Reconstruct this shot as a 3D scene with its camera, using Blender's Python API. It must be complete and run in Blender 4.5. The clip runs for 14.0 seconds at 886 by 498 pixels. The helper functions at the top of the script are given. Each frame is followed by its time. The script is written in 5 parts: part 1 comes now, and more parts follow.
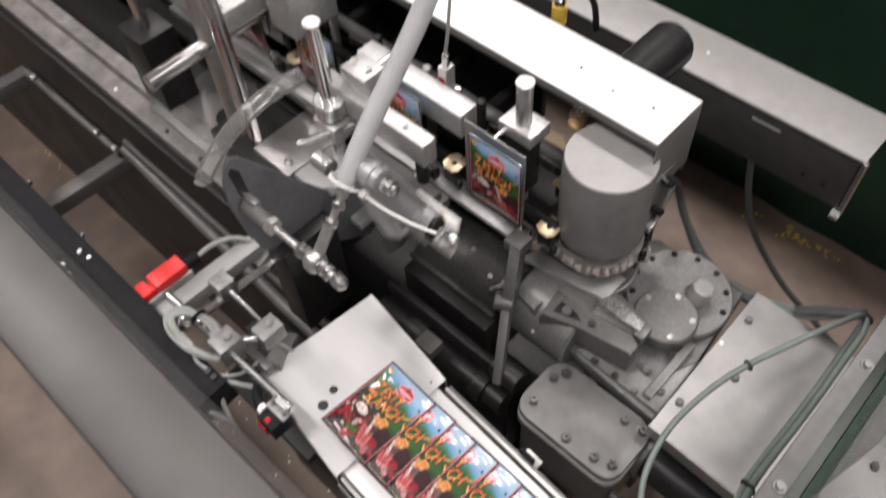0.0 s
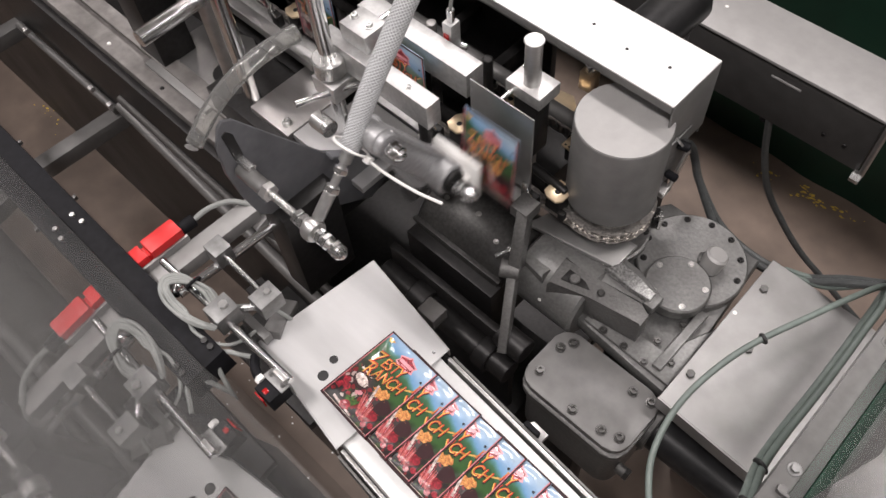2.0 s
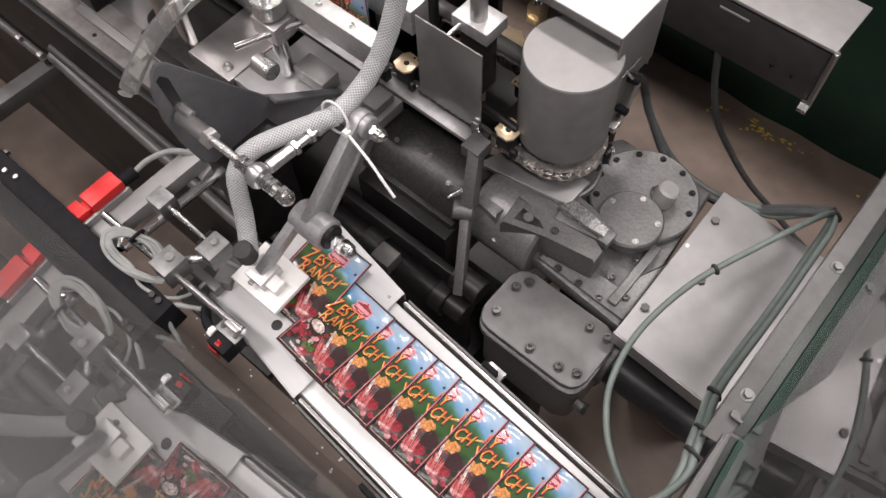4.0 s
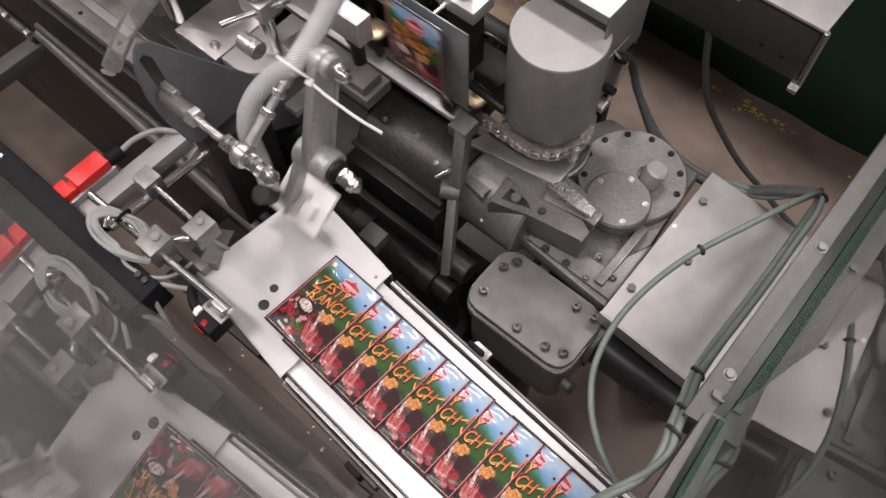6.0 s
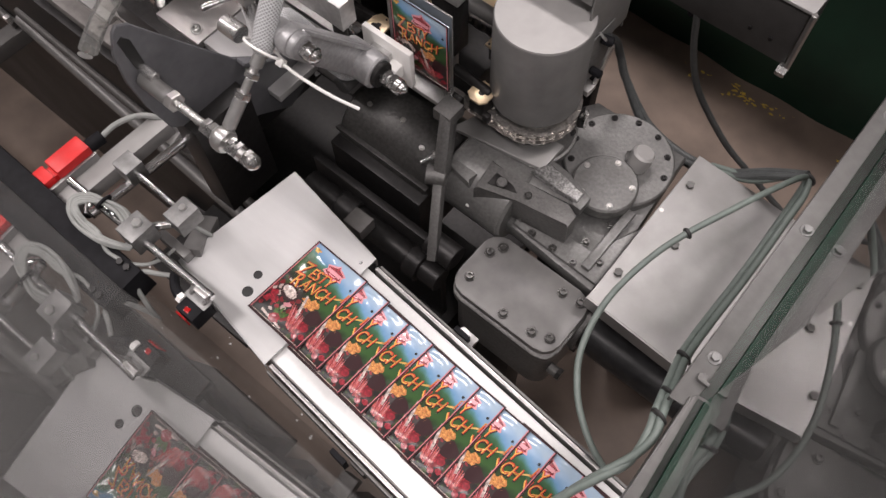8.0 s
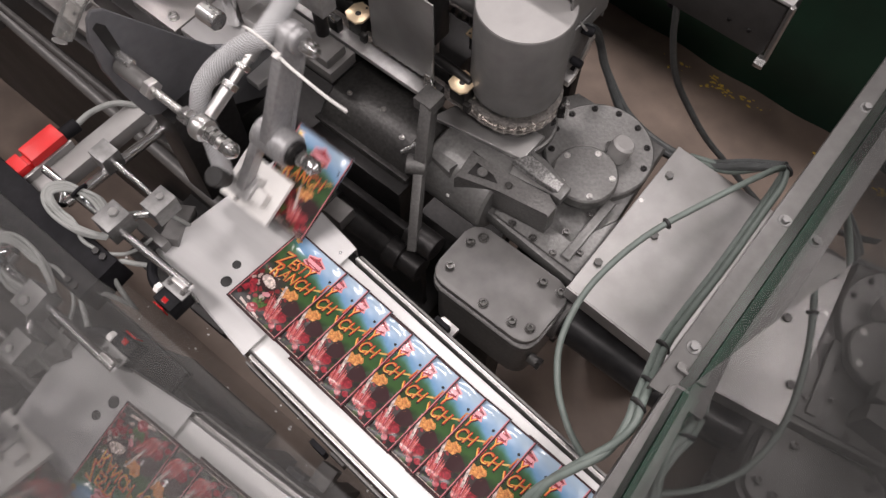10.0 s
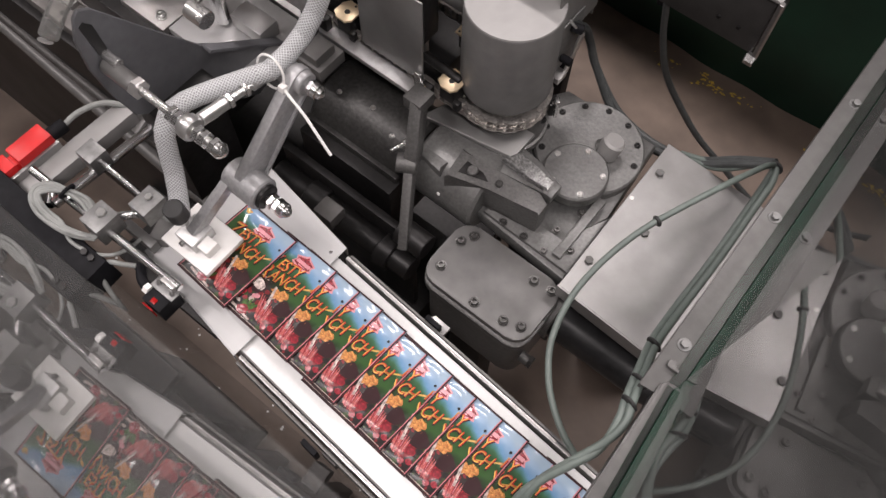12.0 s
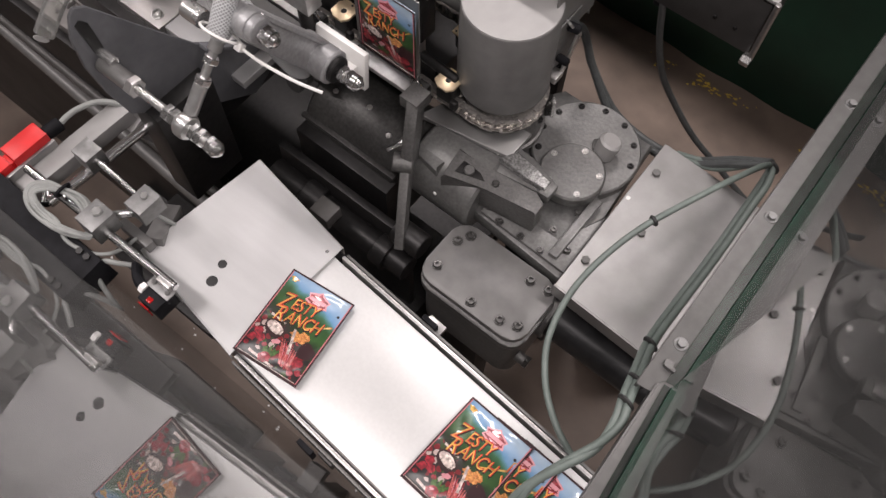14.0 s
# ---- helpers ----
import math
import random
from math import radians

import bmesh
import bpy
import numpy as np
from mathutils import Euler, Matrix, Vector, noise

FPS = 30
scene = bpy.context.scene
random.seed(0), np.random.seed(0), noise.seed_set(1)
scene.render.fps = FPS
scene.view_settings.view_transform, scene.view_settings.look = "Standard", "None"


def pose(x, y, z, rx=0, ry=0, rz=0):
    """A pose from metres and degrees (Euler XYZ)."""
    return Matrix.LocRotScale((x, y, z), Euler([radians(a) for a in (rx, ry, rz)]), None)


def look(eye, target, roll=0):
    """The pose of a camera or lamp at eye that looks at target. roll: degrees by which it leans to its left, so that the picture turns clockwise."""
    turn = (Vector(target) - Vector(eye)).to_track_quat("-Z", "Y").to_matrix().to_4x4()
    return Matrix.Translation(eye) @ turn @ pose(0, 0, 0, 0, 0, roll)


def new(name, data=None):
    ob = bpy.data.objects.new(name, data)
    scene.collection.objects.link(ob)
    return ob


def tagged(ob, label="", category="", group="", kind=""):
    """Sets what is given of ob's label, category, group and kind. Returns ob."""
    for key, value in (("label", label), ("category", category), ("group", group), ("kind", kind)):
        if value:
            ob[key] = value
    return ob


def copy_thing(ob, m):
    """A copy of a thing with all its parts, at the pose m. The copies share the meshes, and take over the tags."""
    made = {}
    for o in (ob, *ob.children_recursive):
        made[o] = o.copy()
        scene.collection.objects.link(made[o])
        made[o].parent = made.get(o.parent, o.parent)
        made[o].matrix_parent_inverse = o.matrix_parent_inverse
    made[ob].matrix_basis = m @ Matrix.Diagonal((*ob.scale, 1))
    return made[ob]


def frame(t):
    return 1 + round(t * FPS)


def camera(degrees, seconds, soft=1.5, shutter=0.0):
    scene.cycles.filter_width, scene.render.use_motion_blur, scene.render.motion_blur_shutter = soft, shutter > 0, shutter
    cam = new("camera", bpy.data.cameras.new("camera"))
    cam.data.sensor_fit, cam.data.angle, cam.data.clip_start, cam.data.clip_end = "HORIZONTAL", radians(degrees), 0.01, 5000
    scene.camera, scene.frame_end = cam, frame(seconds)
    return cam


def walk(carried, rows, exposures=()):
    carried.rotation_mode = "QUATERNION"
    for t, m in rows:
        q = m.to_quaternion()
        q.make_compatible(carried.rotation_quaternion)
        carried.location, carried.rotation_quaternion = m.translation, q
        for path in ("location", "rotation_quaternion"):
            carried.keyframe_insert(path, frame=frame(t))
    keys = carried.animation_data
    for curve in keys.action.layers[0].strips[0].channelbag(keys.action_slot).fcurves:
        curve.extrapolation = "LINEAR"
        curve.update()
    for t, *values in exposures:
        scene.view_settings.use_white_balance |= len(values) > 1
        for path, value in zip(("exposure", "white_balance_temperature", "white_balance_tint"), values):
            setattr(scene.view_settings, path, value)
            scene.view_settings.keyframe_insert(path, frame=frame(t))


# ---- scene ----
cam = camera(57.0, 14.0, 1.5, 0.6)
PATH = [
    (0, (0.022, -0.057, 2.117), (-0.834, 0.733, 0.491), -4.8),
    (0.5, (0.006, -0.035, 2.101), (-0.787, 0.631, 0.39), -6.5),
    (1, (-0.006, -0.022, 2.092), (-0.831, 0.634, 0.392), -7.3),
    (1.5, (-0.005, -0.02, 2.091), (-0.823, 0.665, 0.399), -6.9),
    (2, (-0.008, -0.019, 2.088), (-0.812, 0.685, 0.397), -5.8),
    (2.5, (-0.009, -0.015, 2.084), (-0.79, 0.681, 0.38), -5.3),
    (3, (-0.009, -0.013, 2.077), (-0.711, 0.666, 0.332), -3.7),
    (3.2, (-0.014, -0.016, 2.075), (-0.686, 0.675, 0.323), -2.8),
    (5.3, (0.016, -0.002, 2.058), (-0.62, 0.658, 0.28), -4.2),
    (5.5, (0.008, -0.001, 2.063), (-0.615, 0.658, 0.281), -3.5),
    (6, (0.008, -0.003, 2.066), (-0.614, 0.66, 0.285), -3.0),
    (6.5, (0.01, -0.001, 2.063), (-0.607, 0.666, 0.282), -2.5),
    (7, (0.012, -0.001, 2.057), (-0.6, 0.665, 0.273), -2.4),
    (7.5, (0.009, 0.0, 2.059), (-0.589, 0.665, 0.27), -2.1),
    (8, (0.016, 0.004, 2.054), (-0.576, 0.66, 0.259), -2.3),
    (8.5, (0.012, 0.001, 2.053), (-0.538, 0.668, 0.249), 0.2),
    (11, (0.016, 0.005, 2.049), (-0.523, 0.682, 0.246), 0.8),
    (11.5, (0.016, 0.007, 2.05), (-0.523, 0.684, 0.247), 0.7),
    (12, (0.016, 0.006, 2.048), (-0.508, 0.688, 0.242), 1.5),
    (12.5, (0.018, 0.008, 2.048), (-0.508, 0.685, 0.241), 1.4),
    (13, (0.018, 0.005, 2.048), (-0.511, 0.688, 0.244), 1.4),
    (13.5, (0.015, 0.004, 2.049), (-0.502, 0.692, 0.243), 2.1),
    (14, (0.016, 0.004, 2.046), (-0.501, 0.694, 0.242), 2.2),
]
EXPOSURES = [(0.0, 0.16, 6550, 16), (3.0, 0.12, 6550, 17), (7.0, 0.0, 6600, 19), (14.0, -0.04, 6600, 19)]
walk(cam, [(t, look(eye, target, roll)) for t, eye, target, roll in PATH], EXPOSURES)

# ---- world and lights ----
world = bpy.data.worlds.new("hall_light")
scene.world = world
world.use_nodes = True
world.node_tree.nodes["Background"].inputs[0].default_value = (0.9, 0.95, 1.0, 1)
world.node_tree.nodes["Background"].inputs[1].default_value = 0.02
LAMP_SPOTS = [(-1.6, 2.3), (-1.6, -0.7), (1.1, 2.3), (1.1, -0.7), (-4.2, 2.3), (-4.2, -0.7)]
LAMP_Z = 4.3
for lx, ly in LAMP_SPOTS:
    data = bpy.data.lights.new("ceiling_lamp_light", "AREA")
    data.shape, data.size, data.size_y, data.energy, data.color = "RECTANGLE", 1.25, 0.5, 62, (1.0, 0.97, 0.93)
    new("ceiling_lamp_light", data).matrix_world = pose(lx, ly, LAMP_Z - 0.03)


# ---- materials ----
def material(name, base, rough=0.5, metal=0.0, var=0.25, scale=30.0, bump=0.15, wear=None, wear_scale=6.0, wear_amount=0.5,
             stretch=(1, 1, 1), spec=0.5, coat=0.0):
    """A surface with grain and a broader stain on its base colour, roughness and relief."""
    m = bpy.data.materials.new(name)
    m.use_nodes = True
    nt = m.node_tree
    b = nt.nodes["Principled BSDF"]
    b.inputs["Metallic"].default_value = metal
    b.inputs["Specular IOR Level"].default_value = spec
    b.inputs["Coat Weight"].default_value = coat
    tc = nt.nodes.new("ShaderNodeTexCoord")
    mp = nt.nodes.new("ShaderNodeMapping")
    mp.inputs["Scale"].default_value = stretch
    nt.links.new(tc.outputs["Object"], mp.inputs["Vector"])
    fine = nt.nodes.new("ShaderNodeTexNoise")
    fine.inputs["Scale"].default_value, fine.inputs["Detail"].default_value = scale, 5
    broad = nt.nodes.new("ShaderNodeTexNoise")
    broad.inputs["Scale"].default_value, broad.inputs["Detail"].default_value = wear_scale, 6
    nt.links.new(mp.outputs[0], fine.inputs["Vector"])
    nt.links.new(tc.outputs["Object"], broad.inputs["Vector"])
    ramp = nt.nodes.new("ShaderNodeValToRGB")
    ramp.color_ramp.elements[0].position, ramp.color_ramp.elements[1].position = 0.3, 0.7
    ramp.color_ramp.elements[0].color = (*[c * (1 - var) for c in base], 1)
    ramp.color_ramp.elements[1].color = (*[min(1, c * (1 + var)) for c in base], 1)
    nt.links.new(fine.outputs[0], ramp.inputs[0])
    mix = nt.nodes.new("ShaderNodeMix")
    mix.data_type = "RGBA"
    worn = wear or [c * 0.6 for c in base]
    mix.inputs["B"].default_value = (*worn, 1)
    cut = nt.nodes.new("ShaderNodeMapRange")
    cut.inputs["From Min"].default_value, cut.inputs["From Max"].default_value = 0.45, 0.75
    cut.inputs["To Max"].default_value = wear_amount
    nt.links.new(broad.outputs[0], cut.inputs["Value"])
    nt.links.new(cut.outputs[0], mix.inputs["Factor"])
    nt.links.new(ramp.outputs[0], mix.inputs["A"])
    nt.links.new(mix.outputs["Result"], b.inputs["Base Color"])
    rr = nt.nodes.new("ShaderNodeMapRange")
    rr.inputs["To Min"].default_value, rr.inputs["To Max"].default_value = max(0.03, rough * 0.75), min(1, rough * 1.25)
    nt.links.new(broad.outputs[0], rr.inputs["Value"])
    nt.links.new(rr.outputs[0], b.inputs["Roughness"])
    if bump:
        bp = nt.nodes.new("ShaderNodeBump")
        bp.inputs["Strength"].default_value, bp.inputs["Distance"].default_value = bump, 0.002
        nt.links.new(fine.outputs[0], bp.inputs["Height"])
        nt.links.new(bp.outputs[0], b.inputs["Normal"])
    return m


STEEL = material("brushed_steel", (0.50, 0.49, 0.48), 0.36, 0.9, 0.10, 60, 0.05, stretch=(0.15, 1, 1), wear_amount=0.3)
PLATE = material("satin_stainless", (0.53, 0.53, 0.53), 0.42, 0.6, 0.04, 60, 0.04, stretch=(0.15, 1, 1), wear=(0.43, 0.43, 0.43), wear_amount=0.5)
SHEET = material("rolled_sheet", (0.33, 0.327, 0.322), 0.36, 0.75, 0.2, 8, 0.05, wear=(0.19, 0.187, 0.183), wear_scale=9, wear_amount=0.6)
RAIL = material("dull_steel_rail", (0.12, 0.119, 0.116), 0.42, 0.5, 0.14, 60, 0.08, wear=(0.085, 0.083, 0.08), wear_scale=12)
ARMCAST = material("arm_casting", (0.36, 0.36, 0.365), 0.42, 0.5, 0.15, 160, 0.25)
BED = material("grey_bed_paint", (0.17, 0.17, 0.166), 0.40, 0.45, 0.2, 170, 0.3, wear=(0.095, 0.093, 0.09), wear_scale=12, wear_amount=0.7)
SPECKLED = material("speckled_metal", (0.34, 0.34, 0.335), 0.35, 0.7, 0.6, 260, 0.5, wear=(0.12, 0.12, 0.12), wear_scale=120, wear_amount=0.8)
BOLT = material("black_oxide_bolt", (0.11, 0.108, 0.105), 0.32, 0.8, 0.2, 90, 0.05)
CHROME = material("chrome", (0.80, 0.80, 0.80), 0.20, 1.0, 0.05, 80, 0.0)
ZINC = material("zinc_plate", (0.66, 0.66, 0.65), 0.28, 0.9, 0.12, 90, 0.05)
ALU = material("machined_aluminium", (0.58, 0.58, 0.575), 0.46, 0.85, 0.12, 110, 0.05, wear_amount=0.3)
CLAMPM = material("sawn_aluminium", (0.23, 0.23, 0.228), 0.48, 0.8, 0.15, 110, 0.08, wear=(0.15, 0.15, 0.148))
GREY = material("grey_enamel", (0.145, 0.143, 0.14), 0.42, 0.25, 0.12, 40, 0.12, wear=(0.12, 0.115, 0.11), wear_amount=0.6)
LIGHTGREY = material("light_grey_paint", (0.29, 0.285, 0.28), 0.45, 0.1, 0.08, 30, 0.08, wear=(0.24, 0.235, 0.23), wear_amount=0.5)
CAST = material("cast_metal", (0.135, 0.133, 0.13), 0.46, 0.5, 0.2, 220, 0.35, wear=(0.065, 0.063, 0.06), wear_amount=0.6)
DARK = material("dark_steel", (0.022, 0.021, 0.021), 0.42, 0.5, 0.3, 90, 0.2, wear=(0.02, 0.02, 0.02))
FRAME = material("frame_paint", (0.075, 0.072, 0.07), 0.5, 0.3, 0.2, 50, 0.15, wear=(0.05, 0.045, 0.04))
BLACK = material("black_anodised", (0.008, 0.008, 0.0095), 0.6, 0.0, 0.3, 70, 0.08, wear=(0.013, 0.013, 0.016), spec=0.12)
PLATEGREY = material("blue_grey_plate", (0.115, 0.117, 0.125), 0.5, 0.2, 0.1, 60, 0.1)
SHAFTM = material("black_shaft_guard", (0.02, 0.02, 0.021), 0.34, 0.3, 0.3, 70, 0.1, wear=(0.035, 0.034, 0.033))
SHADECAST = material("shaded_casting", (0.055, 0.054, 0.052), 0.38, 0.4, 0.35, 160, 0.3, wear=(0.016, 0.015, 0.015), wear_amount=0.8)
CABSHADE = material("shaded_cabinet_side", (0.055, 0.053, 0.052), 0.42, 0.2, 0.15, 30, 0.1, wear=(0.035, 0.033, 0.033))
WORNBEAM = material("worn_beam_paint", (0.17, 0.160, 0.153), 0.5, 0.3, 0.25, 40, 0.2, wear=(0.055, 0.05, 0.046), wear_scale=9, wear_amount=0.8)
RUBBER = material("black_rubber", (0.02, 0.02, 0.02), 0.6, 0.0, 0.3, 60, 0.1)
CABLE = material("cable_jacket", (0.25, 0.26, 0.25), 0.5, 0.0, 0.12, 60, 0.05)
CABLEGREEN = material("green_grey_jacket", (0.135, 0.165, 0.15), 0.48, 0.0, 0.12, 60, 0.05)
CABLEDARK = material("dark_jacket", (0.07, 0.075, 0.075), 0.5, 0.0, 0.2, 60, 0.05)
RED = material("red_plastic", (0.62, 0.022, 0.022), 0.4, 0.0, 0.12, 30, 0.05, wear=(0.42, 0.015, 0.015))
GOLD = material("brass_plate", (0.78, 0.62, 0.42), 0.32, 0.6, 0.1, 60, 0.05)
WHITE = material("white_plastic", (0.78, 0.77, 0.75), 0.4, 0.0, 0.05, 20, 0.03, wear=(0.66, 0.65, 0.63))
BELT = material("white_belt", (0.57, 0.57, 0.565), 0.34, 0.15, 0.03, 200, 0.04, wear=(0.50, 0.50, 0.50), wear_scale=9, wear_amount=0.6)
COVERLIT = material("lit_cover_top", (0.84, 0.835, 0.83), 0.42, 0.2, 0.02, 20, 0.02, wear=(0.74, 0.735, 0.73), wear_amount=0.3)
CHAINM = material("oiled_chain", (0.50, 0.475, 0.45), 0.34, 0.85, 0.35, 150, 0.2, wear=(0.07, 0.05, 0.04))
FLOORM = material("worn_concrete", (0.17, 0.127, 0.101), 0.55, 0.0, 0.22, 9, 0.2, wear=(0.075, 0.055, 0.045), wear_scale=2.2, wear_amount=0.75)
GREENM = material("green_curtain", (0.002, 0.026, 0.014), 0.55, 0.0, 0.25, 5, 0.1)
WALLM = material("hall_wall", (0.34, 0.33, 0.32), 0.7, 0.0, 0.06, 8, 0.1)
YELLOW = material("yellow_paint", (0.62, 0.42, 0.06), 0.6, 0.0, 0.3, 60, 0.1)
INK = material("dark_ink", (0.012, 0.012, 0.012), 0.5)
REDLENS = material("red_lens", (0.32, 0.008, 0.008), 0.15, 0.0, 0.1, 60, 0.0, coat=0.5)


def clear(name, tint, ior=1.49, rough=0.02, veil=0.0, patch=5.0):
    m = bpy.data.materials.new(name)
    m.use_nodes = True
    nt = m.node_tree
    nt.nodes.remove(nt.nodes["Principled BSDF"])
    tr, gl = nt.nodes.new("ShaderNodeBsdfTransparent"), nt.nodes.new("ShaderNodeBsdfGlossy")
    tr.inputs[0].default_value = (*tint, 1)
    gl.inputs["Roughness"].default_value = rough
    fr, mx = nt.nodes.new("ShaderNodeFresnel"), nt.nodes.new("ShaderNodeMixShader")
    fr.inputs[0].default_value = ior
    nt.links.new(fr.outputs[0], mx.inputs[0])
    nt.links.new(tr.outputs[0], mx.inputs[1])
    nt.links.new(gl.outputs[0], mx.inputs[2])
    dust, top = nt.nodes.new("ShaderNodeBsdfDiffuse"), nt.nodes.new("ShaderNodeMixShader")
    dust.inputs[0].default_value = (0.75, 0.75, 0.74, 1)
    tc, sm = nt.nodes.new("ShaderNodeTexCoord"), nt.nodes.new("ShaderNodeTexNoise")
    sm.inputs["Scale"].default_value, sm.inputs["Detail"].default_value = patch, 4
    nt.links.new(tc.outputs["Object"], sm.inputs["Vector"])
    amount = nt.nodes.new("ShaderNodeMapRange")
    amount.inputs["From Min"].default_value, amount.inputs["From Max"].default_value = 0.3, 0.7
    amount.inputs["To Min"].default_value, amount.inputs["To Max"].default_value = veil * 0.6, veil * 1.4
    nt.links.new(sm.outputs[0], amount.inputs["Value"])
    nt.links.new(amount.outputs[0], top.inputs[0])
    nt.links.new(mx.outputs[0], top.inputs[1])
    nt.links.new(dust.outputs[0], top.inputs[2])
    nt.links.new(top.outputs[0], nt.nodes["Material Output"].inputs[0])
    return m


PANE = clear("clear_guard", (0.93, 0.945, 0.935), 1.52, 0.0, 0.02)
DUSTYPANE = clear("dusty_clear_guard", (0.95, 0.955, 0.95), 1.52, 0.0, 0.072)
EDGEGLOW = clear("green_edge_glow", (0.03, 0.27, 0.15), 1.3, 0.25, 0.03, 14.0)
PANELINE = material("dark_pane_edge", (0.006, 0.045, 0.026), 0.6, 0.0, 0.3, 40, 0.0, spec=0.1)


def hose_material(name, colour, alpha, rings):
    m = material(name, colour, 0.3, 0.0, 0.1, 120, 0.1)
    nt = m.node_tree
    b = nt.nodes["Principled BSDF"]
    b.inputs["Transmission Weight"].default_value = alpha
    b.inputs["IOR"].default_value = 1.15
    if rings:
        # two crossing spirals of thread in the hose's own space, z along it
        tc, sep, ang = nt.nodes.new("ShaderNodeTexCoord"), nt.nodes.new("ShaderNodeSeparateXYZ"), nt.nodes.new("ShaderNodeMath")
        ang.operation = "ARCTAN2"
        nt.links.new(tc.outputs["Object"], sep.inputs[0])
        nt.links.new(sep.outputs["Y"], ang.inputs[0])
        nt.links.new(sep.outputs["X"], ang.inputs[1])
        threads = []
        for lean in (1300.0, -1300.0):
            along, around, wave = (nt.nodes.new("ShaderNodeMath") for _ in range(3))
            along.operation, around.operation, wave.operation = "MULTIPLY", "MULTIPLY_ADD", "SINE"
            along.inputs[1].default_value, around.inputs[1].default_value = lean, 16.0
            nt.links.new(sep.outputs["Z"], along.inputs[0])
            nt.links.new(ang.outputs[0], around.inputs[0])
            nt.links.new(along.outputs[0], around.inputs[2])
            nt.links.new(around.outputs[0], wave.inputs[0])
            threads.append(wave)
        top, tone = nt.nodes.new("ShaderNodeMath"), nt.nodes.new("ShaderNodeValToRGB")
        top.operation = "MAXIMUM"
        for k, wave in enumerate(threads):
            nt.links.new(wave.outputs[0], top.inputs[k])
        tone.color_ramp.elements[0].color = (*[c * 0.45 for c in colour], 1)
        tone.color_ramp.elements[1].color = (*[min(1, c * 1.2) for c in colour], 1)
        nt.links.new(top.outputs[0], tone.inputs[0])
        nt.links.new(tone.outputs[0], b.inputs["Base Color"])
        bp = nt.nodes.new("ShaderNodeBump")
        bp.inputs["Strength"].default_value, bp.inputs["Distance"].default_value = 0.3, 0.0006
        nt.links.new(top.outputs[0], bp.inputs["Height"])
        nt.links.new(bp.outputs[0], b.inputs["Normal"])
    return m


HOSE = hose_material("braided_clear_hose", (0.62, 0.63, 0.64), 0.25, True)
TUBE = clear("clear_tube", (0.92, 0.92, 0.90), 1.5, 0.06, 0.10, 0.2)


def crinkled(m):
    """Glossy film over the print, buckled in sharp creases and broad swells; runs in the pouch's own space."""
    nt = m.node_tree
    b = nt.nodes["Principled BSDF"]
    b.inputs["Coat Weight"].default_value, b.inputs["Coat Roughness"].default_value = 0.9, 0.05
    tc = nt.nodes.new("ShaderNodeTexCoord")
    swell = nt.nodes.new("ShaderNodeTexNoise")
    swell.inputs["Scale"].default_value, swell.inputs["Detail"].default_value, swell.inputs["Distortion"].default_value = 15, 1.5, 0.6
    nt.links.new(tc.outputs["Object"], swell.inputs["Vector"])
    bp = nt.nodes.new("ShaderNodeBump")
    bp.inputs["Strength"].default_value, bp.inputs["Distance"].default_value = 1.0, 0.011
    nt.links.new(swell.outputs[0], bp.inputs["Height"])
    nt.links.new(bp.outputs[0], b.inputs["Normal"])
    nt.links.new(bp.outputs[0], b.inputs["Coat Normal"])


